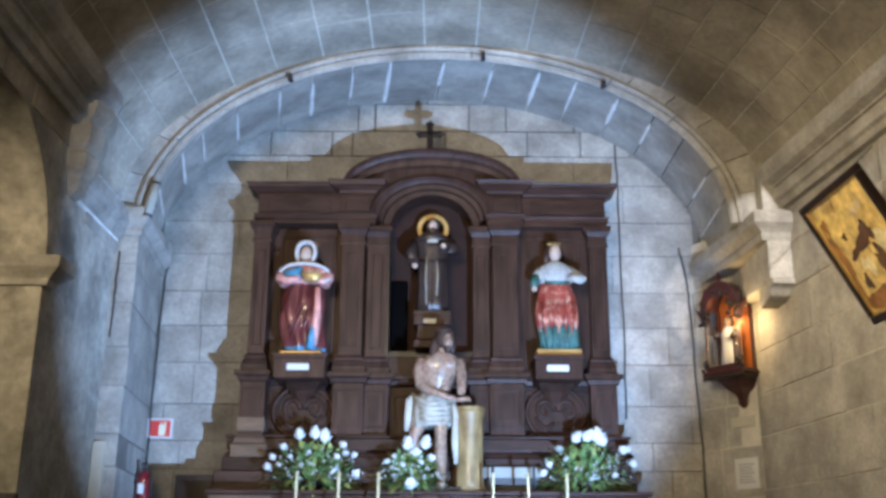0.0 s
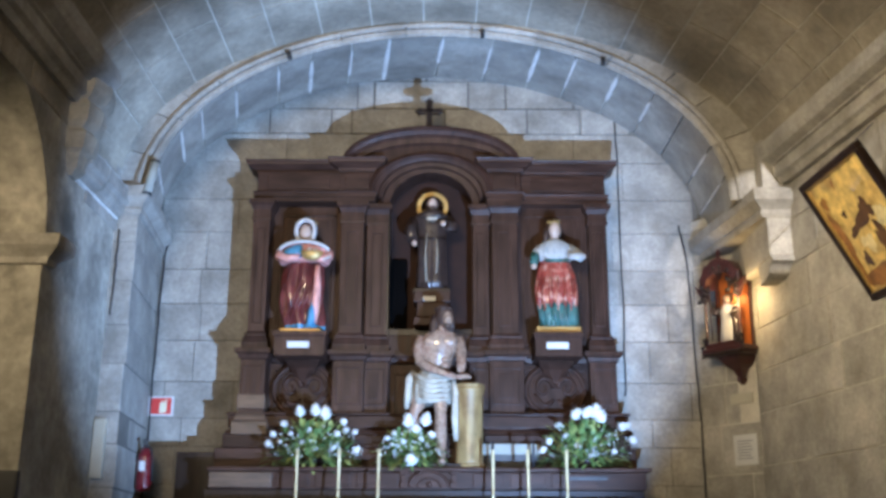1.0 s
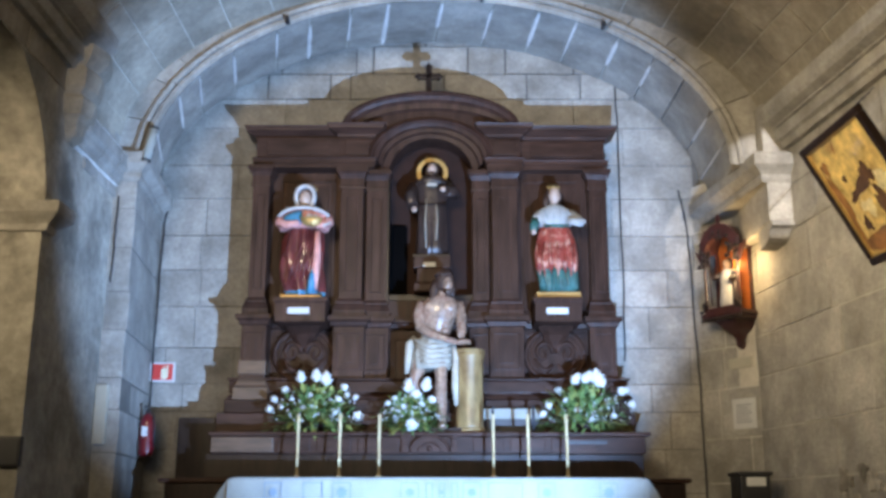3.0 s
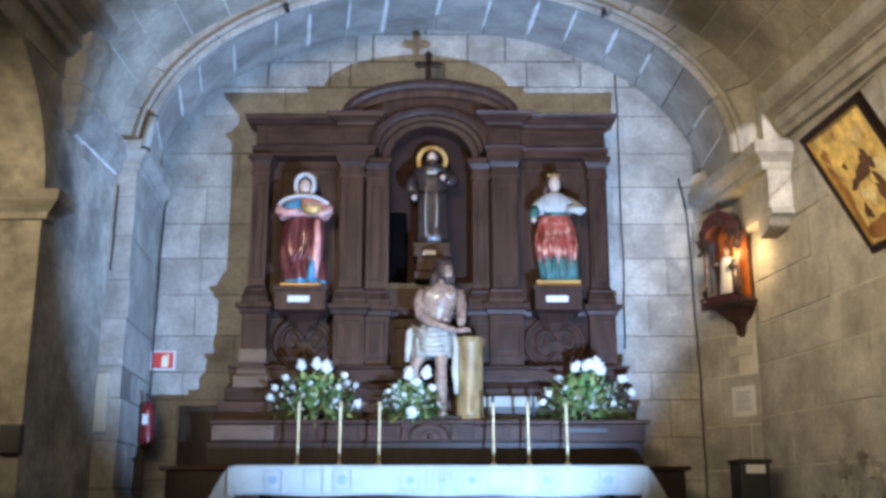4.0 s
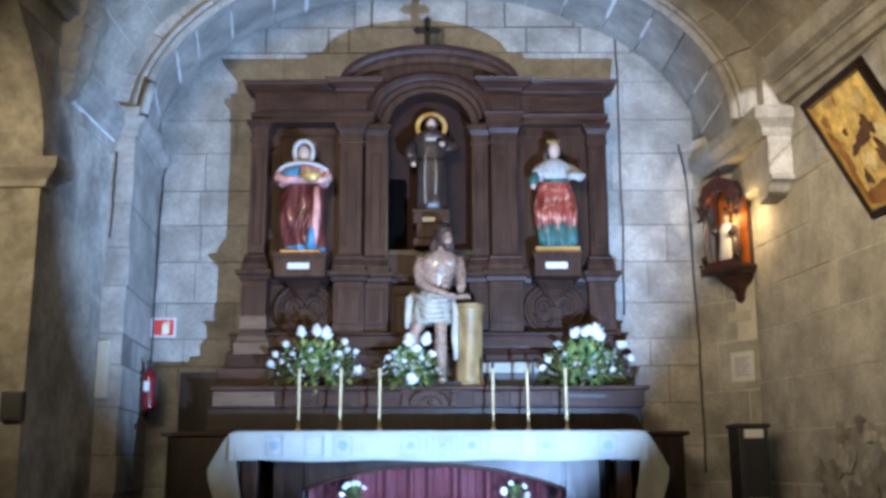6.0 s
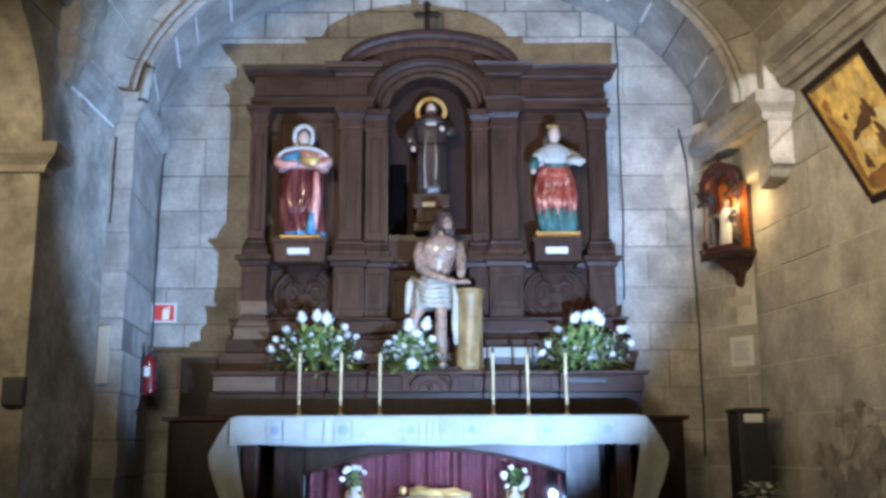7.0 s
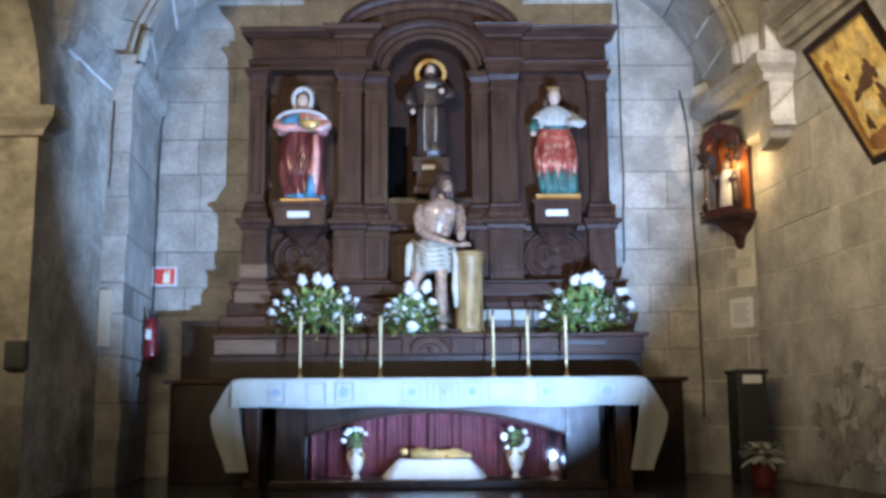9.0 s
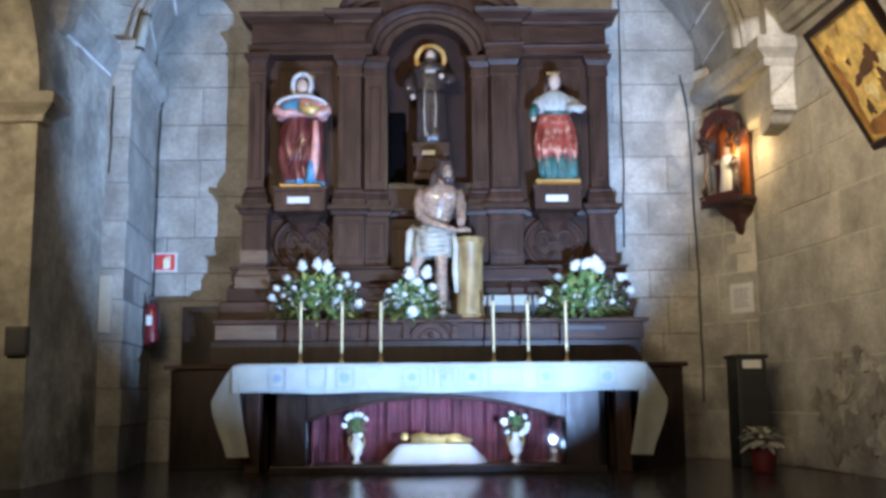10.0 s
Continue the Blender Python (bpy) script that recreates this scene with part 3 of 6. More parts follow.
PILS = [(-2.06, -1.88, YP - 0.08), (-1.11, -0.86, YP), (-0.83, -0.61, YQ), (0.33, 0.51, YQ), (0.54, 0.82, YP), (1.60, 1.80, YP + 0.04)]
for x0, x1, y in PILS:
    pilaster(x0, x1, y)
    # pedestal under it
    pb = y - 0.05
    ped = ap("pedestal", B(x0 - 0.04, x1 + 0.04, pb, YK + 0.01, 2.02, 2.58, bevel=0.008))
    frame_panel(x0 - 0.01, x1 + 0.01, pb, 2.12, 2.52, w=0.022, d=0.014, name="panel").parent = ped
    part("foot", wrap(x0 - 0.04, x1 + 0.04, pb, YK + 0.01, 1.80, [(0.05, 0), (0.05, 0.12), (0.03, 0.15), (0.02, 0.19), (0.0, 0.23)]), WOOD_L if x0 < -2 else WOOD, ped)
    if x0 < -2:
        part("worn_block", B(x0 - 0.055, x1 + 0.055, pb - 0.015, YK, 2.06, 2.21, bevel=0.012), WOOD_L, ped, "wooden block, paler for the warm light on it")
    part("ledge", wrap(x0 - 0.04, x1 + 0.04, pb, YK + 0.01, 2.575, [(0.0, 0), (0.02, 0.01), (0.03, 0.05), (0.06, 0.07), (0.06, 0.115), (0.0, 0.116)]), WOOD, ped)
# ledges between the pedestals
for x0, x1 in ((-1.84, -1.16), (-0.57, 0.29), (0.87, 1.56)):
    ap("ledge", wrap(x0, x1, YK - 0.05, YK + 0.01, 2.58, [(0.0, 0), (0.02, 0.01), (0.03, 0.05), (0.06, 0.07), (0.06, 0.10), (0.0, 0.105)]))
# side bays
frame_panel(-1.80, -1.18, YK, 2.78, 4.27)
frame_panel(0.88, 1.54, YK, 2.78, 4.27)
frame_panel(-1.80, -1.18, YK, 1.95, 2.54, name="lower_panel")
frame_panel(0.88, 1.54, YK, 1.95, 2.54, name="lower_panel")
frame_panel(-0.53, 0.26, YK, 1.60, 2.50, name="lower_panel")
# plinth in steps
ap("plinth", B(-2.30, 1.97, 10.58, 11.12, 1.44, 1.66, bevel=0.012), WOOD_H)
ap("plinth", B(-2.24, 1.93, 10.64, 11.12, 1.665, 1.805, bevel=0.012), WOOD_H)
ap("plinth", B(-2.20, 1.92, 10.665, 11.12, 1.873, 2.0, bevel=0.014), WOOD_H)
ap("plinth_top", B(-2.22, 1.94, 10.65, 11.12, 2.002, 2.03, bevel=0.01), WOOD_H)
ap("plinth_moulding", moulding(bmesh.new(), -2.16, 1.90, 10.70, 1.81, [(0.06, 0), (0.05, 0.03), (0.02, 0.05), (0.0, 0.06)]), WOOD_H)
# entablature: two wings that break forward over the inner pilasters
ARC = [(0, 0), (0.015, 0), (0.015, 0.045), (0.03, 0.05), (0.03, 0.095), (0.04, 0.11), (0.0, 0.112)]
COR = [(0, 0), (0.02, 0.0), (0.03, 0.03), (0.075, 0.05), (0.085, 0.06), (0.12, 0.075), (0.125, 0.10), (0.14, 0.125), (0, 0.126)]
for x0, x1, y in ((-2.05, -1.13, YP + 0.06), (-1.13, -0.76, YP - 0.03), (0.50, 0.86, YP - 0.03), (0.86, 1.80, YP + 0.06)):
    yc = y
    if x0 < -2:                          # the end bay stands further forward under its cornice
        y -= 0.08
    ap("architrave", wrap(x0, x1, y, YK + 0.01, 4.35, ARC), WOOD_H)
    ap("frieze", B(x0, x1, y, YK + 0.01, 4.462, 4.70, bevel=0.006), WOOD_H)
    if x1 - x0 > 0.5:
        bm = B(x0 + 0.12, x1 - 0.12, y - 0.014, y + 0.004, 4.50, 4.66, bevel=0.008)
        ap("frieze_panel", bm, WOOD_H)
    else:
        ap("frieze_block", B(x0 + 0.05, x1 - 0.05, y - 0.018, y + 0.004, 4.49, 4.67, bevel=0.01), WOOD_H)
    ap("cornice", wrap(x0, x1, yc, 11.10, 4.702, COR), WOOD_H)


# arched pediment and niche head: concentric mouldings
def arc_band(rings, n=36, a0=0.0, a1=math.pi):
    bm = bmesh.new()
    rows = []
    for hw, rise, z, y in rings:
        rows.append([bm.verts.new((AC + hw * math.cos(a0 + (a1 - a0) * i / n), y, z + rise * math.sin(a0 + (a1 - a0) * i / n))) for i in range(n + 1)])
    for p, q in zip(rows, rows[1:]):
        for i in range(n):
            bm.faces.new((p[i], p[i + 1], q[i + 1], q[i]))
    return bm


ap("arched_pediment", arc_band([(0.98, 0.42, 4.79, 11.08), (0.98, 0.42, 4.79, 10.64), (0.955, 0.395, 4.79, 10.63), (0.94, 0.375, 4.785, 10.66), (0.90, 0.345, 4.78, 10.68), (0.88, 0.325, 4.77, 10.72), (0.84, 0.29, 4.75, 10.73)]))
ap("pediment_field", arc_band([(0.84, 0.29, 4.75, 10.73), (0.83, 0.28, 4.74, 10.765), (0.70, 0.44, 4.50, 10.77), (0.69, 0.44, 4.49, 10.735)]))
ap("niche_archivolt", arc_band([(0.69, 0.44, 4.49, 10.735), (0.65, 0.43, 4.47, 10.715), (0.62, 0.41, 4.46, 10.745), (0.58, 0.40, 4.44, 10.76), (0.57, 0.40, 4.43, 10.80), (0.54, 0.41, 4.38, 10.81), (0.53, 0.41, 4.37, 10.86), (0.47, 0.44, 4.30, 10.87), (0.47, 0.44, 4.30, 11.20)]))
# niche lining, with the recess's shade put into its darker colours
NB_ = material("niche_shaded_brown", (0.026, 0.012, 0.0085), 0.8, spec=0.2, spread=0.3, big=3, fine=12, bump=0.1)
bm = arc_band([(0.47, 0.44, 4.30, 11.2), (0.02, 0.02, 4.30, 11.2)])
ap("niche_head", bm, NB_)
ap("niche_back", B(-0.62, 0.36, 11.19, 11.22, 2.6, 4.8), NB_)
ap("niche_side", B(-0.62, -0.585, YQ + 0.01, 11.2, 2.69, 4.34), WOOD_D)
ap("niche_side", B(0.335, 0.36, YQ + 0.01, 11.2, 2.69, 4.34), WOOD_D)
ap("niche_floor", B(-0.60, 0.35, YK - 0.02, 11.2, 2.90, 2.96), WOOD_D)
# added black sheet stands in for the dark gap on one side
ap("niche_board", B(-0.583, -0.39, 11.15, 11.185, 2.97, 3.81, bevel=0.03), BLACK, "black sheet for the dark gap")
# pedestal in the niche
ap("niche_pedestal", boxes((-0.30, 0.06, 10.72, 11.15, 2.96, 3.05), (-0.27, 0.03, 10.75, 11.15, 3.055, 3.22), (-0.31, 0.09, 10.77, 11.1, 3.225, 3.345), bevel=0.014))
ap("name_plate", B(-0.205, -0.07, 10.755, 10.768, 3.235, 3.285, bevel=0.003), PAPER, "small white label card")
# brackets of the side statues
for x0, x1 in ((-1.74, -1.20), (0.95, 1.45)):
    c = (x0 + x1) / 2
    shelf = ap("bracket_shelf", wrap(x0 + 0.03, x1 - 0.03, 10.48, YK + 0.01, 2.58, [(0.0, 0.0), (0.02, 0.01), (0.02, 0.20), (0.035, 0.22), (0.035, 0.26), (0.0, 0.262)]))
    bm = bmesh.new()
    rows = []
    for z, w, y in ((2.58, 0.19, 10.66), (2.54, 0.165, 10.72), (2.50, 0.13, 10.77), (2.46, 0.12, 10.80), (2.42, 0.07, 10.83), (2.37, 0.035, 10.86)):
        rows.append([bm.verts.new(q) for q in ((c - w, YK, z), (c - w, y + 0.03, z), (c - w * 0.5, y, z), (c + w * 0.5, y, z), (c + w, y + 0.03, z), (c + w, YK, z))])
    for p, q in zip(rows, rows[1:]):
        for k in range(6):
            bm.faces.new((p[k], p[(k + 1) % 6], q[(k + 1) % 6], q[k]))
    bm.faces.new(rows[-1])
    part("corbel", bm, WOOD, shelf)
    zc = 2.30
    bm = bmesh.new()
    prism(bm, [(c + 0.31 * math.cos(math.pi * k / 16), zc + 0.27 * math.sin(math.pi * k / 16)) for k in range(32)], YK - 0.05, YK + 0.005, "y")
    part("carved_shell", bm, WOOD, shelf)
    for r_, t_ in ((1.0, 0.028), (0.80, 0.014)):
        bm = bmesh.new()
        tube(bm, [(c + 0.31 * r_ * math.cos(math.pi * k / 16), YK - 0.055, zc + 0.27 * r_ * math.sin(math.pi * k / 16)) for k in range(33)], t_, n=8)
        part("carved_rim", bm, WOOD, shelf)
    for sx in (-1, 1):
        bm = bmesh.new()
        tube(bm, [(c + sx * (0.125 - (0.105 - 0.0065 * k) * math.cos(0.55 * k)), YK - 0.07, zc + 0.02 + (0.125 - 0.0075 * k) * math.sin(0.55 * k)) for k in range(15)], [0.030 - 0.0013 * k for k in range(15)], n=8)
        tube(bm, [(c + sx * (0.02 + 0.20 * u), YK - 0.065, zc - 0.10 - 0.09 * math.sin(math.pi * u) + 0.06 * u) for u in [k / 8 for k in range(9)]], [0.016 + 0.012 * math.sin(math.pi * k / 8) for k in range(9)], n=8)
        part("carved_scroll", bm, WOOD, shelf)
    part("name_plate", B(c - 0.125, c + 0.10, 10.452, 10.466, 2.665, 2.73, bevel=0.003), PAPER, shelf, "white label card")
# cross on top
bm = bmesh.new()
cx = -0.155
box(bm, cx - 0.035, cx + 0.035, 10.71, 10.77, 5.14, 5.545, bevel=0.01)
box(bm, cx - 0.11, cx + 0.11, 10.71, 10.77, 5.39, 5.45, bevel=0.01)
for q in ((cx - 0.115, 5.42), (cx + 0.115, 5.42), (cx, 5.545)):
    ball(bm, (q[0], 10.74, q[1]), 0.032, 0.026, 0.032, n=8)
    for o in ((-0.028, 0), (0.028, 0), (0, 0.028), (0, -0.028)):
        ball(bm, (q[0] + o[0], 10.74, q[1] + o[1]), 0.02, 0.018, 0.02, n=6)
ap("finial_cross", bm, WOOD_D)


# ---- gradine and altar base behind the altar ----
gradine = thing("gradine", "dark wooden gradine with carved middle panel behind the altar", "gradine")
part("lower_body", B(-2.66, 2.34, 10.14, 11.0, 0.0, 0.955, bevel=0.01), WOOD_D, gradine)
part("lower_top", B(-2.72, 2.39, 10.10, 11.05, 0.956, 1.0, bevel=0.012), WOOD_H, gradine)
# added block that cuts the flood, so the wall's shadow ends level
part("side_plinth", B(-2.69, -2.305, 10.62, 11.04, 1.002, 1.62, bevel=0.012), WOOD_D, gradine)
part("step", B(-2.30, 1.96, 10.20, 11.0, 1.002, 1.23, bevel=0.008), WOOD_D, gradine)
part("upper_body", B(-2.24, 1.98, 10.17, 11.0, 1.232, 1.40, bevel=0.01), WOOD_H, gradine)
part("upper_top", B(-2.27, 2.03, 10.13, 11.0, 1.402, 1.44, bevel=0.012), WOOD_H, gradine)
# left end of the front, warm light put into the paler wood
part("worn_panel", B(-2.245, -1.64, 10.155, 10.175, 1.245, 1.39, bevel=0.008), WOOD_L, gradine, "wooden panel, paler for the warm light on it")
for x0, x1 in ((-1.60, -1.28), (-1.22, -0.88), (-0.82, -0.42), (0.30, 0.60), (0.66, 1.0), (1.06, 1.50)):
    part("front_panel", B(x0, x1, 10.155, 10.175, 1.25, 1.385, bevel=0.008), WOOD_H, gradine)
bm = bmesh.new()
prism(bm, [(-0.12 + 0.20 * math.cos(math.pi * i / 12), 1.25 + 0.16 * math.sin(math.pi * i / 12)) for i in range(13)], 10.13, 10.17, "y")
part("carved_arch", bm, WOOD_H, gradine)
bm = bmesh.new()
tube(bm, [(-0.12 + 0.19 * math.cos(math.pi * i / 12), 10.128, 1.25 + 0.15 * math.sin(math.pi * i / 12)) for i in range(13)], 0.014, n=6)
part("carved_rim", bm, WOOD, gradine)
bm = bmesh.new()
tube(bm, [(-0.12 + 0.11 * math.cos(math.pi * i / 12), 10.128, 1.25 + 0.085 * math.sin(math.pi * i / 12)) for i in range(13)], 0.010, n=6)
ball(bm, (-0.12, 10.13, 1.28), 0.03, 0.02, 0.03, n=10)
part("carved_boss", bm, WOOD, gradine)
for x in (-0.36, 0.12):
    part("carved_console", boxes((x - 0.035, x + 0.035, 10.11, 10.17, 1.24, 1.30), (x - 0.028, x + 0.028, 10.125, 10.17, 1.30, 1.37), (x - 0.042, x + 0.042, 10.105, 10.17, 1.37, 1.40), bevel=0.006), WOOD, gradine)
part("slot", B(1.20, 1.60, 10.148, 10.16, 1.325, 1.355), IRON, gradine, "dark slot in the wood")
# white strip over black base stands in for a lit ledge and dark gap
card = thing("altar_card", "long white strip for a lit ledge, over a black base", "card")
part("stand", B(0.44, 0.97, 10.49, 10.53, 1.442, 1.595, bevel=0.004), IRON, card)
part("card", B(0.42, 0.99, 10.50, 10.52, 1.596, 1.70, bevel=0.004), WHITE, card, "white strip for the lit ledge")


# ---- altar ----
altar = thing("altar", "dark wooden altar with a glazed front chamber", "altar")
ZT = 0.975
part("mensa", B(-1.84, 1.77, 9.24, 10.08, 0.86, ZT - 0.004, bevel=0.01), WOOD_D, altar)
part("side_panel", B(-1.50, -1.22, 9.36, 10.0, 0.06, 0.86, bevel=0.01), WOOD_D, altar)
part("side_panel", B(1.09, 1.40, 9.36, 10.0, 0.06, 0.86, bevel=0.01), WOOD_D, altar)
part("bottom_board", B(-1.55, 1.45, 9.30, 10.02, 0.0, 0.075, bevel=0.01), WOOD_D, altar)
part("back_board", B(-1.22, 1.09, 9.96, 10.0, 0.07, 0.86), WOOD_D, altar)
part("leg", B(-1.80, -1.66, 9.45, 9.60, 0.0, 0.86, bevel=0.012), WOOD, altar)
part("leg", B(1.56, 1.70, 9.45, 9.60, 0.0, 0.86, bevel=0.012), WOOD, altar)
part("leg", B(-1.80, -1.66, 9.88, 10.02, 0.0, 0.86, bevel=0.012), WOOD, altar)
part("leg", B(1.56, 1.70, 9.88, 10.02, 0.0, 0.86, bevel=0.012), WOOD, altar)
# arched head of the glazed opening
bm = bmesh.new()
n = 24
for i in range(n):
    xa, xb = -1.22 + 2.31 * i / n, -1.22 + 2.31 * (i + 1) / n
    za, zb = [0.47 + 0.21 * (1 - ((x + 0.065) / 1.155) ** 2) for x in (xa, xb)]
    prism(bm, [(xa, za), (xb, zb), (xb, 0.86), (xa, 0.86)], 9.34, 9.40, "y")
bmesh.ops.remove_doubles(bm, verts=bm.verts, dist=0.0005)
part("arched_head", bm, WOOD_D, altar)
bm = bmesh.new()
tube(bm, [(-1.22 + 2.31 * i / n, 9.335, 0.47 + 0.21 * (1 - ((-1.155 + 2.31 * i / n) / 1.155) ** 2)) for i in range(n + 1)], 0.016, n=6)
part("opening_bead", bm, WOOD, altar)
pane = part("glass_pane", B(-1.22, 1.09, 9.405, 9.411, 0.075, 0.86), GLASS, altar, "clear glass front")
pane.visible_shadow = False
# curtain in folds
bm = bmesh.new()
cols = []
for i in range(141):
    x = -1.20 + 2.27 * i / 140
    y = 9.89 + 0.035 * math.sin(i * 0.42 + 0.8 * math.sin(i * 0.11)) + 0.016 * math.sin(i * 1.3 + 1)
    cols.append((bm.verts.new((x, y, 0.076)), bm.verts.new((x, y + 0.01 * math.sin(i), 0.85))))
for a, b in zip(cols, cols[1:]):
    f = bm.faces.new((a[0], b[0], b[1], a[1]))
    f.smooth = True
tagged(obj("curtain", bm, VELVET), "gathered crimson curtain lining the altar chamber", "curtain")
for sx, x in ((1, -1.20), (-1, 1.07)):
    bm = bmesh.new()
    cols = []
    for i in range(40):
        u = i / 39
        xx = x + sx * (0.02 + 0.02 * math.sin(i * 0.9))
        cols.append((bm.verts.new((xx, 9.43 + 0.44 * u, 0.076)), bm.verts.new((xx, 9.43 + 0.44 * u, 0.85))))
    for a, b in zip(cols, cols[1:]):
        f = bm.faces.new((a[0], b[0], b[1], a[1]))
        f.smooth = True
    tagged(obj("curtain", bm, VELVET), "gathered crimson side curtain in the altar chamber", "curtain")
# bier with white cloth and reclining figure
bm = bmesh.new()
x0, x1 = -0.42, 0.25
rows = []
for k, (z, e) in enumerate(((0.08, 0.10), (0.16, 0.055), (0.235, 0.0), (0.25, -0.02))):
    ring = []
    for i in range(48):
        a = 2 * math.pi * i / 48
        r = 1 / max(abs(math.cos(a)), abs(math.sin(a)))
        w = e * (1 + 0.45 * math.sin(i * 1.9) + 0.25 * math.sin(i * 0.8)) if k < 2 else e + 0.008 * math.sin(i * 1.9)
        ring.append(bm.verts.new(((x0 + x1) / 2 + ((x1 - x0) / 2 + w) * math.cos(a) * r, 9.66 + (0.13 + w * 0.5) * math.sin(a) * r, z)))
    rows.append(ring)
for p, q in zip(rows, rows[1:]):
    for i in range(48):
        bm.faces.new((p[i], p[(i + 1) % 48], q[(i + 1) % 48], q[i])).smooth = True
bm.faces.new(rows[-1])
tagged(obj("bier", bm, LINEN), "small bier draped in white cloth in the altar chamber", "bier")
bm = bmesh.new()
tube(bm, [(-0.30, 9.62, 0.29), (-0.22, 9.62, 0.305), (-0.10, 9.62, 0.29), (0.02, 9.62, 0.285), (0.12, 9.61, 0.31), (0.20, 9.62, 0.28), (0.26, 9.62, 0.28)], [0.04, 0.055, 0.045, 0.045, 0.036, 0.026, 0.02], n=12)
tube(bm, [(0.02, 9.58, 0.28), (0.12, 9.56, 0.285), (0.23, 9.57, 0.275)], [0.034, 0.028, 0.018], n=10)
ball(bm, (-0.36, 9.62, 0.315), 0.04, n=12)
tube(bm, [(-0.25, 9.57, 0.32), (-0.16, 9.55, 0.30), (-0.07, 9.57, 0.325)], [0.02, 0.018, 0.014], n=8)
for k in range(7):
    ball(bm, (-0.12 + 0.03 * k, 9.58 + 0.01 * (k % 2), 0.30 + 0.008 * (k % 3)), 0.028, 0.03, 0.022, n=8)
tagged(obj("reclining_statue", bm, GILT), "pale gilded reclining statue on a white bier", "statue")


# ---- altar cloth ----
def sheet(bm, left, right, y_left, y_right, nu=10, ripple=0.012):
    """A hanging strip of cloth between two edges given from top to bottom."""
    grid = []
    m = len(left)
    for j in range(m):
        row = []
        for i in range(nu + 1):
            u = i / nu
            x = left[j][0] * (1 - u) + right[j][0] * u
            z = left[j][1] * (1 - u) + right[j][1] * u
            y = y_left[j] * (1 - u) + y_right[j] * u - ripple * math.sin(u * math.pi * 2.5 + j * 0.3) * (j / m)
            row.append(bm.verts.new((x, y, z)))
        grid.append(row)
    for a, b in zip(grid, grid[1:]):
        for i in range(nu):
            bm.faces.new((a[i], a[i + 1], b[i + 1], b[i])).smooth = True


cloth = thing("altar_cloth", "white altar cloth with faint blue embroidery falling at the corners", "altar cloth")
bm = bmesh.new()
xs = [-1.87 + 3.67 * i / 60 for i in range(61)]
prof = [(10.09, 0.90), (10.09, ZT + 0.004), (9.60, ZT + 0.006), (9.24, ZT + 0.006), (9.215, ZT), (9.205, ZT - 0.025), (9.20, ZT - 0.12), (9.205, 0.72)]
grid = []
for i, x in enumerate(xs):
    grid.append([bm.verts.new((x + (0.0), y - (0.006 * math.sin(i * 0.8) if z < ZT - 0.1 and y < 9.3 else 0), z + (0.006 * math.sin(i * 0.37) if z < 0.75 else 0) - (0.02 if i in (0, 60) and z > 0.95 else 0))) for y, z in prof])
for a, b in zip(grid, grid[1:]):
    for k in range(len(prof) - 1):
        bm.faces.new((a[k], a[k + 1], b[k + 1], b[k])).smooth = True
fall = part("top_and_front_fall", bm, WHITE, cloth)
for s, xc in ((1, -1.87), (-1, 1.80)):
    def X(d):
        return xc + s * d
    bm = bmesh.new()
    L_ = [(X(0.0), 0.965), (X(-0.07), 0.88), (X(-0.15), 0.76), (X(-0.215), 0.65), (X(-0.205), 0.55), (X(-0.15), 0.40), (X(-0.09), 0.26), (X(-0.055), 0.155)]
    R_ = [(X(0.02), 0.965), (X(0.04), 0.88), (X(0.065), 0.76), (X(0.075), 0.65), (X(0.09), 0.55), (X(0.115), 0.40), (X(0.14), 0.26), (X(0.155), 0.165)]
    sheet(bm, L_, R_, [9.22, 9.26, 9.31, 9.36, 9.36, 9.34, 9.33, 9.32], [9.20, 9.20, 9.195, 9.20, 9.21, 9.22, 9.23, 9.24])
    part("corner_fall", bm, WHITE, cloth)
    bm = bmesh.new()
    sheet(bm, L_, [(X(-0.01), 0.965), (X(-0.03), 0.88), (X(-0.05), 0.76), (X(-0.06), 0.65), (X(-0.06), 0.55), (X(-0.06), 0.40), (X(-0.06), 0.30), (X(-0.06), 0.24)], [9.22, 9.26, 9.31, 9.36, 9.36, 9.34, 9.33, 9.32], [10.09] * 8, nu=14, ripple=0.02)
    part("side_fall", bm, WHITE, cloth)
# embroidered squares and bands on the front fall
def outline(x0, x1, z0, z1, w, y):
    """A thin rectangular border worked on the cloth."""
    bm = bmesh.new()
    o = [bm.verts.new((x, y, z)) for x, z in ((x0, z0), (x1, z0), (x1, z1), (x0, z1))]
    n = [bm.verts.new((x, y, z)) for x, z in ((x0 + w, z0 + w), (x1 - w, z0 + w), (x1 - w, z1 - w), (x0 + w, z1 - w))]
    k = [bm.verts.new(v.co + Vector((0, 0.006, 0))) for v in o]
    for i in range(4):
        bm.faces.new((o[i], o[(i + 1) % 4], n[(i + 1) % 4], n[i]))
        bm.faces.new((o[i], k[i], k[(i + 1) % 4], o[(i + 1) % 4]))
    return bm


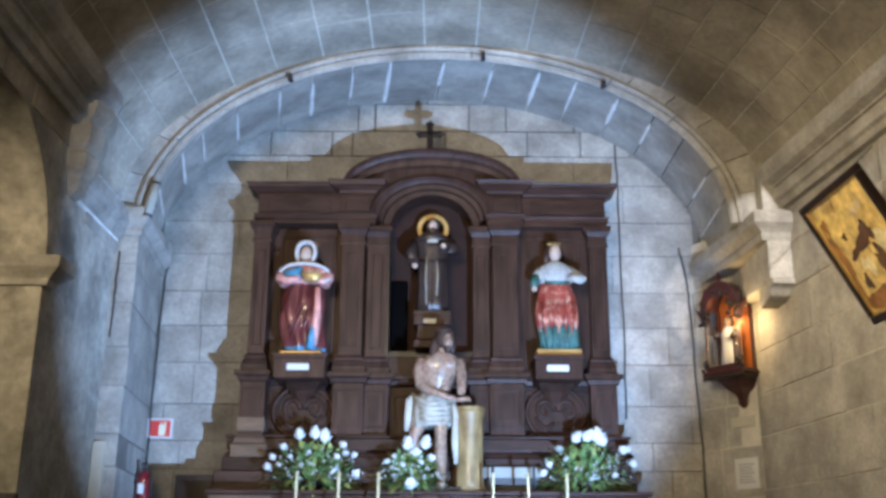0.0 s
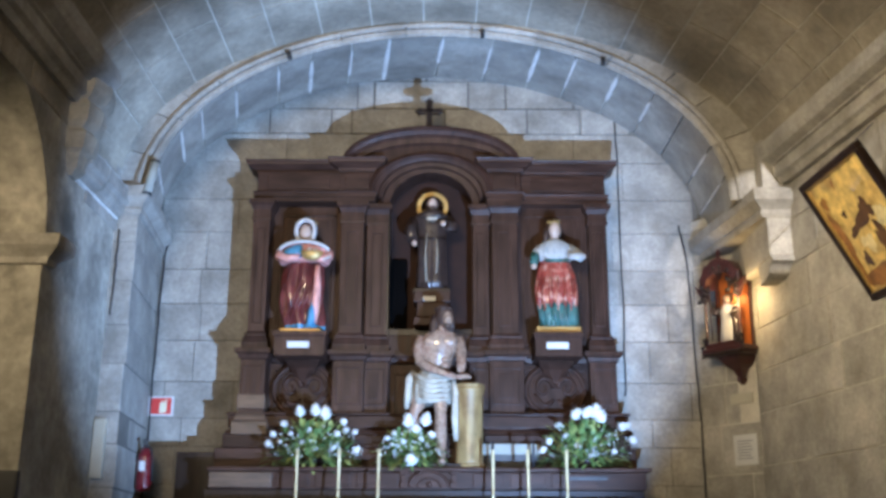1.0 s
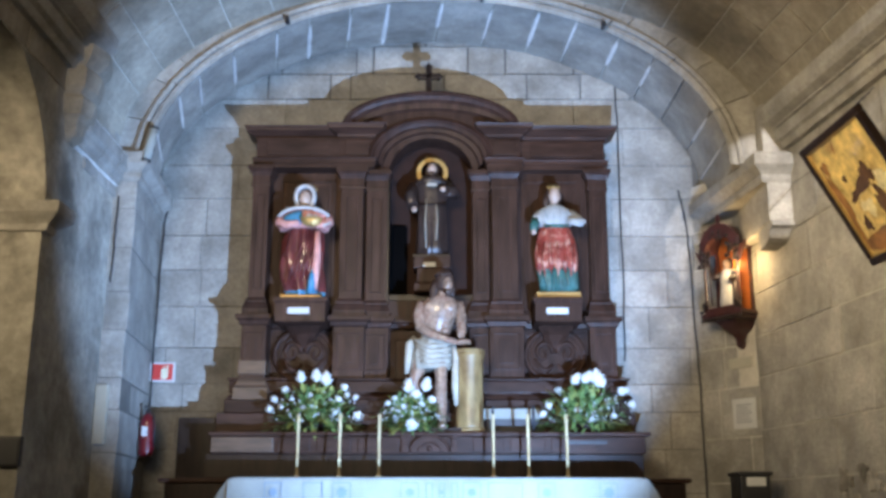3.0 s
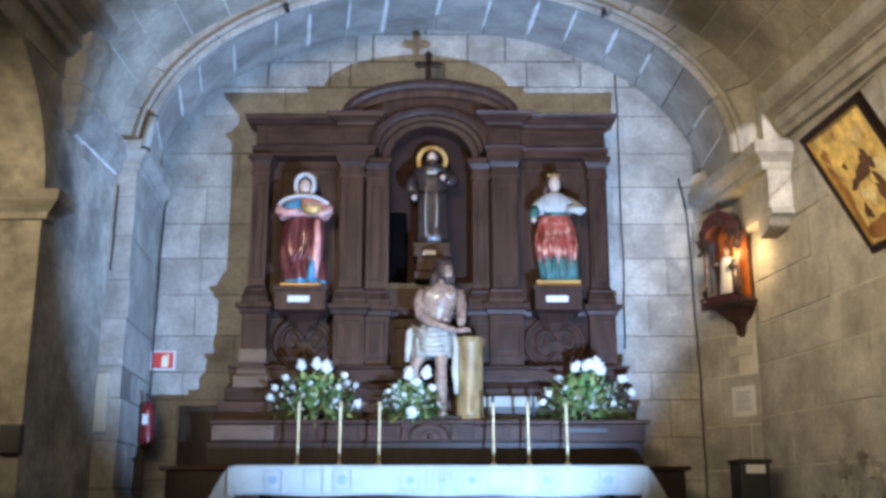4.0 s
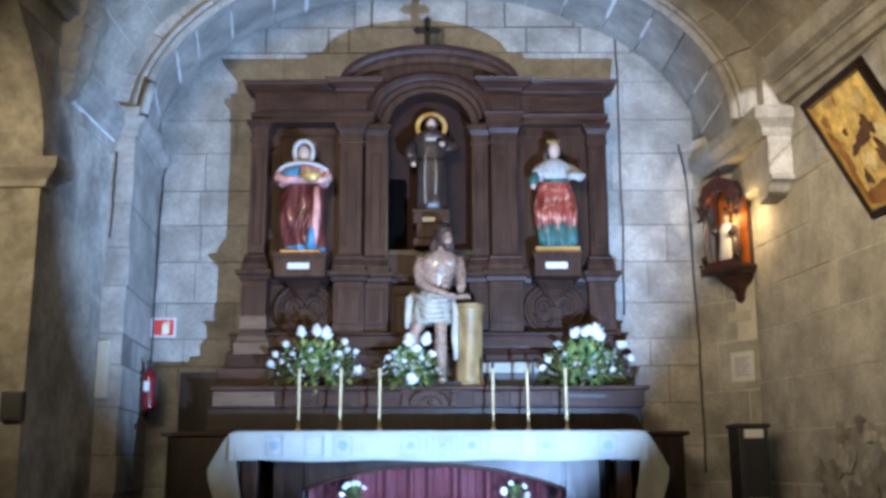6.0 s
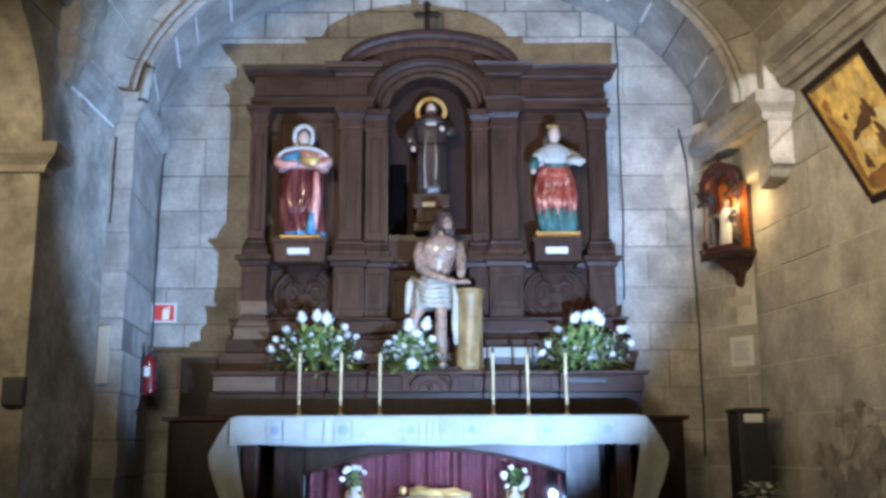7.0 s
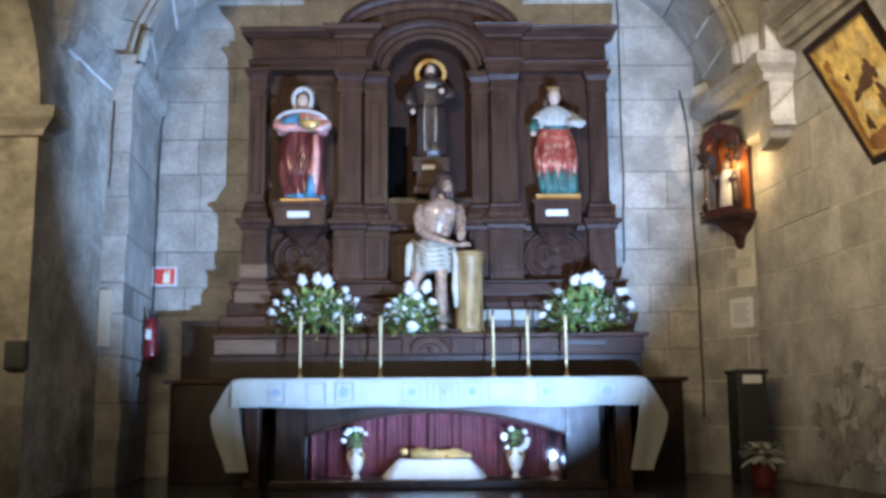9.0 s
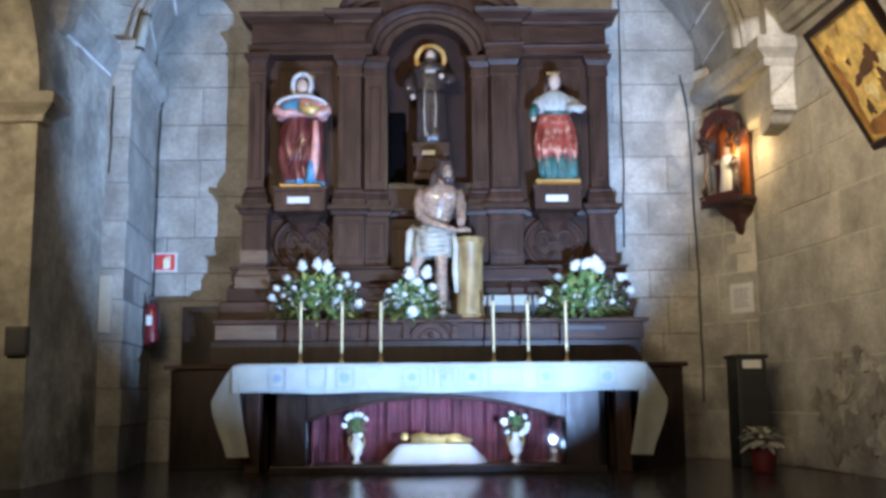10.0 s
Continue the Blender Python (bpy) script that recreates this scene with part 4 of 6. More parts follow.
for x, w, busy in ((-1.47, 0.15, 1), (-1.12, 0.17, 0), (-0.87, 0.16, 2), (-0.28, 0.16, 1), (-0.11, 0.06, 0), (0.0, 0.05, 2), (0.11, 0.06, 0), (0.26, 0.16, 1), (0.91, 0.15, 1), (1.45, 0.16, 2), (0.55, 0.3, 0)):
    e = part("embroidered_square", outline(x - w / 2, x + w / 2, 0.765, 0.935, 0.007, 9.186), THREAD, fall, "faint blue embroidered square")
    if busy:
        r = 0.05 if busy == 1 else 0.06
        r = min(r, w * 0.42)
        bm = bmesh.new()
        prism(bm, [(x + (r if k % 2 else r * 0.55) * math.cos(math.pi * k / 8), 0.85 + (r if k % 2 else r * 0.55) * math.sin(math.pi * k / 8)) for k in range(16)], 9.185, 9.19, "y")
        part("embroidered_flower", bm, THREAD, fall, "blue embroidered flower")
part("hem", B(-1.80, 1.73, 9.186, 9.196, 0.735, 0.742), THREAD, fall, "thin grey hem line")

# ---- candlesticks ----
def candlestick(x):
    t = thing("candlestick", "slender brass candlestick standing on the altar cloth", "candlestick", "candlesticks on the altar")
    z = ZT + 0.012
    part("foot", lathe(bmesh.new(), [(0.04, 0), (0.04, 0.01), (0.024, 0.02), (0.012, 0.04), (0.010, 0.07)], (0, 0, 0), 14), BRASS, t)
    part("stem", lathe(bmesh.new(), [(0.010, 0.068), (0.011, 0.16), (0.015, 0.17), (0.011, 0.18), (0.0125, 0.36), (0.014, 0.54), (0.017, 0.575)], (0, 0, 0), 12), BRASS, t)
    part("nozzle", lathe(bmesh.new(), [(0.017, 0.575), (0.019, 0.59), (0.011, 0.592), (0.009, 0.584)], (0, 0, 0), 12), BRASS, t)
    t.matrix_world = pose(x, 9.80, z)
    return t


first = candlestick(-1.35)
for x, tilt in ((-0.96, 0.4), (-0.59, 0.2), (0.48, 0.0), (0.81, -0.6), (1.17, -0.3)):
    copy_thing(first, pose(x, 9.80, ZT + 0.012, 0, tilt, 30 * x))


# ---- statues: each one plain mesh ----
def robe(bm, rings, folds=9, amp=0.06, n=40, seed=0, twist=2.2):
    """Draped body: rings of (height, half width, half depth, dx, dy, fold strength, material)."""
    rows = []
    for z, rx, ry, dx, dy, fs, mi in rings:
        row = []
        for i in range(n):
            a = 2 * math.pi * i / n
            k = 1 + amp * fs * (math.sin(folds * a + seed + z * twist) + 0.5 * math.sin((folds * 2 - 3) * a + seed * 2 - z * 3))
            row.append(bm.verts.new((dx + rx * k * math.cos(a), dy + ry * k * math.sin(a), z)))
        rows.append((row, mi))
    for (p, mi), (q, _) in zip(rows, rows[1:]):
        for i in range(n):
            f = bm.faces.new((p[i], p[(i + 1) % n], q[(i + 1) % n], q[i]))
            f.material_index, f.smooth = mi, True
    for row, mi in (rows[0], rows[-1]):
        f = bm.faces.new(row)
        f.material_index = mi


def place(name, bm, mats, m, label):
    ob = tagged(obj(name, bm, mats), label, "statue")
    ob.matrix_world = m
    return ob


def ring_flat(bm, c, r0, r1, y, mi, n=28, th=0.012):
    for i in range(n):
        a, b = 2 * math.pi * i / n, 2 * math.pi * (i + 1) / n
        v = [[bm.verts.new((c[0] + r * math.cos(t), yy, c[1] + r * math.sin(t))) for t, r in ((a, r0), (b, r0), (b, r1), (a, r1))] for yy in (y, y + th)]
        for q in (v[0], v[1], (v[0][0], v[0][1], v[1][1], v[1][0]), (v[0][3], v[0][2], v[1][2], v[1][3])):
            f = bm.faces.new(q)
            f.material_index = mi


# veiled female saint
bm = bmesh.new()
mats = [MAROON, BLUE, PINK, VEIL, FACE, GILT, WOOD]
box(bm, -0.21, 0.21, -0.16, 0.16, 0.0, 0.035, mi=5)
robe(bm, [(0.035, 0.185, 0.14, 0.02, 0, 0.8, 1), (0.09, 0.185, 0.14, 0.02, 0, 1.0, 0), (0.17, 0.195, 0.145, 0.01, 0, 1, 0), (0.25, 0.205, 0.15, 0.0, 0, 1, 0), (0.34, 0.21, 0.15, -0.01, 0, 1, 0), (0.44, 0.215, 0.15, -0.015, 0, 1, 0), (0.54, 0.215, 0.15, -0.01, 0, 1, 0), (0.64, 0.205, 0.145, -0.005, 0, 0.9, 0), (0.74, 0.185, 0.135, 0.0, 0, 0.7, 0), (0.84, 0.16, 0.12, 0, 0, 0.4, 0)], folds=7, amp=0.15, seed=1, twist=6.5, n=64)
for k in range(5):
    tube(bm, [(-0.16 + 0.05 * k, -0.145, 0.12 + 0.02 * k), (-0.08 + 0.045 * k, -0.165, 0.38), (0.02 + 0.03 * k, -0.155, 0.62), (0.06 + 0.025 * k, -0.13, 0.76)], [0.008, 0.011, 0.010, 0.005], mi=0, n=6)
tube(bm, [(0.27 * math.cos(a), -0.10 - 0.10 * abs(math.sin(a)), 0.865 + 0.105 * math.sin(a)) for a in [math.pi * (-0.15 + 1.3 * k / 24) for k in range(25)]], 0.020, mi=3, n=8)
tube(bm, [(0.13, -0.12, 0.10), (0.15, -0.15, 0.3), (0.16, -0.15, 0.5), (0.15, -0.13, 0.72)], [0.035, 0.045, 0.04, 0.03], mi=2, n=8)
tube(bm, [(0.10, -0.14, 0.05), (0.11, -0.16, 0.2), (0.13, -0.15, 0.34)], [0.05, 0.04, 0.02], mi=1, n=8)
robe(bm, [(0.76, 0.26, 0.15, 0, -0.02, 0.3, 2), (0.83, 0.285, 0.165, 0, -0.02, 0.3, 2), (0.90, 0.28, 0.16, 0, -0.02, 0.2, 2), (0.95, 0.25, 0.15, 0, -0.01, 0.2, 2), (0.99, 0.20, 0.13, 0, 0, 0.1, 3), (1.03, 0.12, 0.10, 0, 0, 0, 3)], folds=6, amp=0.05)
robe(bm, [(0.78, 0.12, 0.13, -0.10, -0.075, 0.5, 1), (0.83, 0.15, 0.15, -0.095, -0.075, 0.5, 1), (0.90, 0.14, 0.14, -0.08, -0.06, 0.4, 1), (0.97, 0.07, 0.09, -0.03, -0.05, 0, 1)], folds=5, amp=0.10)
tube(bm, [(-0.25, -0.08, 0.88), (-0.25, -0.16, 0.81), (-0.16, -0.215, 0.775), (-0.03, -0.235, 0.79)], [0.055, 0.05, 0.042, 0.03], mi=2)
tube(bm, [(0.25, -0.06, 0.89), (0.27, -0.15, 0.81), (0.21, -0.21, 0.775), (0.12, -0.24, 0.78)], [0.055, 0.05, 0.042, 0.03], mi=2)
tube(bm, [(0.26, -0.13, 0.88), (0.285, -0.19, 0.80), (0.22, -0.25, 0.755)], [0.012, 0.018, 0.012], mi=3, n=6)
robe(bm, [(0.745, 0.03, 0.03, 0.10, -0.25, 0, 5), (0.765, 0.085, 0.05, 0.10, -0.25, 0, 5), (0.815, 0.115, 0.055, 0.10, -0.25, 0, 5), (0.84, 0.12, 0.055, 0.10, -0.25, 0, 5), (0.845, 0.10, 0.045, 0.10, -0.25, 0, 5)], n=20)
ball(bm, (0.08, -0.27, 0.85), 0.034, mi=4)
ball(bm, (0.14, -0.26, 0.85), 0.028, mi=4)
for k in range(3):
    tube(bm, [(0.118 * math.sin(a) * (0.80 + 0.20 * math.cos(a)), -0.05 - 0.018 * k, 1.095 + 0.15 * math.cos(a)) for a in [2 * math.pi * j / 26 for j in range(27)]], 0.024, mi=3, n=8)
ball(bm, (0, 0.04, 1.10), 0.105, 0.06, 0.125, mi=0)
ball(bm, (0, -0.06, 1.105), 0.066, 0.075, 0.095, mi=4)
ball(bm, (0, -0.02, 1.15), 0.074, 0.075, 0.07, mi=0)
tube(bm, [(0, -0.01, 0.98), (0, -0.01, 1.05)], 0.045, mi=4)
for k in range(7):
    a = math.pi * (0.2 + 0.6 * k / 6)
    tube(bm, [(0.10 * math.cos(a), 0, 1.16 + 0.06 * math.sin(a)), (0.15 * math.cos(a), 0, 1.16 + 0.12 * math.sin(a) + 0.02)], [0.018, 0.006], mi=5, n=6)
place("saint_statue", bm, mats, pose(-1.475, 10.68, 2.842), "painted statue in maroon robe, pink mantle and white veil")

# crowned female saint
bm = bmesh.new()
mats = [SCARLET, TEAL, LACE, FACE, HAIR, GILT]
box(bm, -0.23, 0.23, -0.15, 0.15, 0.0, 0.07, mi=5)
robe(bm, [(0.07, 0.185, 0.14, 0.02, 0, 1.3, 1), (0.16, 0.185, 0.14, 0.015, 0, 1.3, 1), (0.24, 0.185, 0.14, 0.01, 0, 1.3, 1), (0.32, 0.19, 0.14, 0.0, 0, 1.2, 0), (0.40, 0.205, 0.15, 0.0, 0, 0.9, 0), (0.50, 0.215, 0.15, 0, 0, 0.7, 0), (0.66, 0.195, 0.14, 0, 0, 0.5, 0), (0.78, 0.165, 0.125, -0.01, 0, 0.3, 0), (0.83, 0.14, 0.11, -0.015, 0, 0.1, 0)], folds=9, amp=0.10, seed=2, n=60)
robe(bm, [(0.80, 0.145, 0.13, -0.015, -0.01, 1, 2), (0.86, 0.205, 0.14, -0.01, -0.01, 1, 2), (0.93, 0.21, 0.135, -0.01, 0, 1, 2), (0.99, 0.165, 0.12, -0.01, 0, 0.8, 2), (1.04, 0.09, 0.085, -0.01, 0, 0.4, 2), (1.06, 0.05, 0.05, -0.01, 0, 0, 3)], folds=17, amp=0.06, n=70, twist=0.5)
tube(bm, [(-0.15, 0, 0.95), (-0.215, -0.05, 0.86)], [0.065, 0.058], mi=2)
tube(bm, [(-0.215, -0.05, 0.87), (-0.235, -0.09, 0.80), (-0.245, -0.13, 0.73)], [0.056, 0.05, 0.034], mi=1)
ball(bm, (-0.245, -0.14, 0.72), 0.03, mi=3)
tube(bm, [(0.15, 0, 0.95), (0.24, -0.06, 0.87), (0.255, -0.12, 0.82)], [0.065, 0.055, 0.04], mi=2)
tube(bm, [(0.12, -0.16, 0.84), (0.21, -0.18, 0.82), (0.30, -0.17, 0.83)], [0.03, 0.045, 0.025], mi=2, flat=0.6)
tube(bm, [(-0.13, -0.13, 0.79), (0.0, -0.15, 0.785), (0.13, -0.13, 0.79)], 0.018, mi=1, n=6)
tube(bm, [(-0.01, 0, 1.03), (-0.01, -0.01, 1.10)], 0.042, mi=3)
ball(bm, (-0.01, 0.02, 1.165), 0.090, 0.08, 0.115, mi=4)
tube(bm, [(-0.09, 0.0, 1.18), (-0.10, -0.02, 1.09), (-0.105, -0.03, 1.0)], [0.03, 0.032, 0.018], mi=4, n=8)
ball(bm, (-0.005, -0.035, 1.155), 0.066, 0.07, 0.092, mi=3)
for k in range(11):
    a = math.pi * (1.08 + 0.84 * k / 10)
    r = 0.195
    tube(bm, [(0.01 + 0.175 * math.cos(a), 0.13 * math.sin(a), 0.36), (0.01 + r * math.cos(a), 0.15 * math.sin(a), 0.25), (0.025 + 0.185 * math.cos(a), 0.15 * math.sin(a), 0.08)], [0.010, 0.020, 0.014], mi=1, n=6)
for k in range(7):
    a = math.pi * (1.15 + 0.7 * k / 6)
    tube(bm, [(0.205 * math.cos(a), 0.155 * math.sin(a), 0.60), (0.215 * math.cos(a), 0.165 * math.sin(a), 0.42), (0.205 * math.cos(a), 0.162 * math.sin(a), 0.27 - 0.03 * (k % 2))], [0.012, 0.024, 0.006], mi=0, n=6)
robe(bm, [(1.23, 0.055, 0.05, -0.01, 0, 0, 5), (1.245, 0.062, 0.055, -0.01, 0, 0, 5), (1.252, 0.064, 0.057, -0.01, 0, 0, 5)], n=18)
for k in range(8):
    a = 2 * math.pi * k / 8
    tube(bm, [(-0.01 + 0.062 * math.cos(a), 0.055 * math.sin(a), 1.25), (-0.01 + 0.072 * math.cos(a), 0.065 * math.sin(a), 1.275)], [0.008, 0.003], mi=5, n=6)
place("saint_statue", bm, mats, pose(1.215, 10.68, 2.842), "painted statue in flecked red dress with white lace bodice")

# friar in the niche
bm = bmesh.new()
mats = [HABIT, FACE, GILT, HAIR, CLOTH_S, WOOD_D]
box(bm, -0.20, 0.20, -0.15, 0.15, 0.0, 0.03, mi=5)
robe(bm, [(0.03, 0.175, 0.14, 0, 0, 1, 0), (0.15, 0.165, 0.13, 0, 0, 1, 0), (0.40, 0.16, 0.125, 0, 0, 0.8, 0), (0.60, 0.155, 0.12, 0, 0, 0.5, 0), (0.72, 0.17, 0.12, 0, 0, 0.4, 0), (0.84, 0.195, 0.125, 0, 0, 0.3, 0), (0.90, 0.16, 0.11, 0, 0, 0.1, 0), (0.94, 0.08, 0.08, 0, 0, 0, 0)], folds=8, amp=0.07, seed=3)
robe(bm, [(0.84, 0.215, 0.14, 0, 0.0, 0.2, 0), (0.90, 0.18, 0.13, 0, 0, 0.2, 0), (0.95, 0.10, 0.10, 0, 0, 0, 0)], folds=7, amp=0.05)
tube(bm, [(-0.19, 0, 0.84), (-0.24, -0.06, 0.70), (-0.21, -0.14, 0.58)], [0.07, 0.07, 0.06], mi=0)
ball(bm, (-0.19, -0.17, 0.53), 0.032, mi=1)
tube(bm, [(0.19, 0, 0.84), (0.23, -0.08, 0.74), (0.16, -0.17, 0.74)], [0.07, 0.07, 0.055], mi=0)
ball(bm, (0.12, -0.20, 0.75), 0.032, mi=1)
tube(bm, [(-0.06, -0.135, 0.66), (-0.07, -0.15, 0.40), (-0.06, -0.155, 0.10)], 0.007, mi=4, n=6)
tube(bm, [(0.05, -0.135, 0.60), (0.06, -0.15, 0.42), (0.05, -0.155, 0.20)], 0.006, mi=4, n=6)
tube(bm, [(-0.16, -0.10, 0.61), (0.0, -0.145, 0.60), (0.16, -0.10, 0.61)], 0.010, mi=5, n=6)
box(bm, -0.055, 0.055, -0.17, -0.15, 0.80, 0.83, mi=4)
tube(bm, [(0, 0, 0.92), (0, 0, 0.98)], 0.045, mi=1)
ball(bm, (0, 0.0, 1.03), 0.072, 0.08, 0.10, mi=3)
ball(bm, (0, -0.025, 1.025), 0.056, 0.065, 0.08, mi=1)
ball(bm, (0, -0.06, 0.965), 0.045, 0.035, 0.05, mi=3)
ring_flat(bm, (0, 1.04), 0.130, 0.176, 0.10, 2)
place("friar_statue", bm, mats, pose(-0.115, 10.93, 3.346), "dark painted friar statue with gilded halo in the niche")

# leaning figure at the column
bm = bmesh.new()
mats = [SKIN, CLOTH_S, HAIR, WOOD_D]
box(bm, -0.42, 0.22, -0.18, 0.20, 0.0, 0.04, mi=3)
tube(bm, [(-0.26, 0.02, 0.04), (-0.275, 0.0, 0.10), (-0.27, 0.03, 0.30), (-0.25, -0.04, 0.52), (-0.20, 0.0, 0.66), (-0.12, 0.03, 0.85)], [0.048, 0.042, 0.068, 0.060, 0.085, 0.10], mi=0, n=14)
tube(bm, [(0.02, -0.08, 0.04), (0.015, -0.09, 0.10), (0.005, -0.05, 0.30), (0.01, -0.11, 0.52), (0.0, -0.05, 0.68), (-0.02, 0.0, 0.85)], [0.048, 0.042, 0.066, 0.058, 0.082, 0.10], mi=0, n=14)
ball(bm, (-0.26, -0.05, 0.06), 0.05, 0.11, 0.04, mi=0)
ball(bm, (0.02, -0.15, 0.06), 0.05, 0.11, 0.04, mi=0)
robe(bm, [(0.60, 0.21, 0.14, -0.075, 0.0, 1.2, 1), (0.66, 0.215, 0.145, -0.075, 0, 1.2, 1), (0.76, 0.21, 0.15, -0.075, 0, 1.2, 1), (0.85, 0.185, 0.14, -0.075, 0, 1.2, 1), (0.91, 0.155, 0.12, -0.06, 0.0, 0.8, 1)], folds=8, amp=0.085, seed=1.5, twist=9)
for k in range(5):
    tube(bm, [(-0.26 + 0.01 * k, -0.09, 0.88 - 0.05 * k), (-0.10, -0.165, 0.80 - 0.045 * k), (0.11, -0.10, 0.84 - 0.05 * k)], [0.022, 0.026, 0.018], mi=1, n=8)
tube(bm, [(-0.25, 0.0, 0.90), (-0.31, -0.03, 0.84), (-0.325, -0.03, 0.70), (-0.335, -0.03, 0.56)], [0.045, 0.042, 0.034, 0.022], mi=1, flat=0.5)
tube(bm, [(0.13, -0.10, 0.86), (0.155, -0.13, 0.70), (0.15, -0.13, 0.45), (0.16, -0.13, 0.25)], [0.02, 0.03, 0.035, 0.02], mi=1, flat=0.5)
robe(bm, [(0.86, 0.145, 0.11, -0.065, 0.0, 0, 0), (0.94, 0.145, 0.11, -0.05, -0.005, 0, 0), (1.04, 0.165, 0.12, -0.03, -0.02, 0, 0), (1.14, 0.19, 0.125, -0.015, -0.035, 0, 0), (1.22, 0.195, 0.12, -0.005, -0.045, 0, 0), (1.28, 0.15, 0.09, 0.005, -0.05, 0, 0), (1.32, 0.065, 0.06, 0.015, -0.055, 0, 0)], n=28)
ball(bm, (-0.085, -0.125, 1.19), 0.085, 0.035, 0.06, mi=0)
ball(bm, (0.085, -0.135, 1.19), 0.085, 0.035, 0.06, mi=0)
for k in range(3):
    ball(bm, (-0.06, -0.10, 0.96 + 0.055 * k), 0.055, 0.03, 0.026, mi=0, n=10)
    ball(bm, (0.045, -0.11, 0.96 + 0.055 * k), 0.055, 0.03, 0.026, mi=0, n=10)
tube(bm, [(-0.185, -0.03, 1.24), (-0.225, -0.05, 1.12), (-0.20, -0.12, 0.98), (-0.10, -0.20, 0.92), (0.06, -0.24, 0.86), (0.16, -0.24, 0.83)], [0.066, 0.058, 0.050, 0.042, 0.030, 0.026], mi=0, n=12)
tube(bm, [(0.185, -0.04, 1.24), (0.215, -0.06, 1.10), (0.215, -0.14, 0.97), (0.21, -0.22, 0.90)], [0.062, 0.055, 0.048, 0.036], mi=0, n=12)
for o in ((0.20, -0.25, 0.83), (0.25, -0.26, 0.835)):
    ball(bm, o, 0.055, 0.035, 0.024, mi=0, n=10)
for k in range(4):
    tube(bm, [(0.25, -0.285 + 0.018 * k, 0.832), (0.305, -0.29 + 0.018 * k, 0.82)], [0.010, 0.007], mi=0, n=6)
tube(bm, [(0.015, -0.055, 1.28), (0.035, -0.085, 1.36)], 0.055, mi=0, n=12)
ball(bm, (0.045, -0.09, 1.445), 0.098, 0.108, 0.122, mi=2)
ball(bm, (0.075, -0.168, 1.405), 0.052, 0.052, 0.075, mi=0)
ball(bm, (0.082, -0.222, 1.395), 0.014, 0.018, 0.026, mi=0, n=8)
ball(bm, (0.075, -0.165, 1.335), 0.046, 0.046, 0.045, mi=2)
tube(bm, [(-0.035, -0.06, 1.45), (-0.065, -0.08, 1.36), (-0.075, -0.10, 1.25), (-0.07, -0.14, 1.18)], [0.048, 0.048, 0.036, 0.014], mi=2, n=8)
tube(bm, [(0.115, -0.06, 1.45), (0.125, -0.08, 1.37), (0.12, -0.09, 1.30)], [0.035, 0.03, 0.018], mi=2, n=8)
tube(bm, [(0.035 + 0.09 * math.cos(a), -0.085 + 0.105 * math.sin(a), 1.505 + 0.008 * math.sin(5 * a)) for a in [2 * math.pi * k / 20 for k in range(21)]], 0.013, mi=2, n=6)
place("leaning_statue", bm, mats, pose(-0.02, 10.42, 1.442) @ Matrix.Diagonal((1.0, 1.0, 1.06, 1)), "pale painted statue in a loincloth leaning on a column")

column = thing("column", "short ochre marbled column standing on the gradine", "column")
part("shaft", lathe(bmesh.new(), [(0.150, 0.03), (0.138, 0.08), (0.135, 0.4), (0.137, 0.72), (0.152, 0.765), (0.156, 0.80)], (0.275, 10.38, 1.442), 28), GOLDSTONE, column)
part("base", lathe(bmesh.new(), [(0.165, 0.0), (0.165, 0.03), (0.152, 0.05)], (0.275, 10.38, 1.442), 28), GOLDSTONE, column)
part("top", lathe(bmesh.new(), [(0.158, 0.801), (0.158, 0.825), (0.148, 0.832)], (0.275, 10.38, 1.442), 28), GOLDSTONE, column)


# ---- flowers ----
def leaf(bm, base, d, length, width, droop=0.3, mi=0):
    d = Vector(d).normalized()
    side = d.cross(Vector((0, 0, 1)))
    side = (side if side.length > 0.05 else Vector((1, 0, 0))).normalized()
    pts = []
    for u, w in ((0, 0.15), (0.35, 1.0), (0.7, 0.75), (1.0, 0.05)):
        c = Vector(base) + d * length * u - Vector((0, 0, 1)) * droop * length * u * u
        pts.append((bm.verts.new(c - side * width * w), bm.verts.new(c + Vector((0, 0, width * 0.25 * w))), bm.verts.new(c + side * width * w)))
    for a, b in zip(pts, pts[1:]):
        for k in (0, 1):
            f = bm.faces.new((a[k], a[k + 1], b[k + 1], b[k]))
            f.material_index = mi


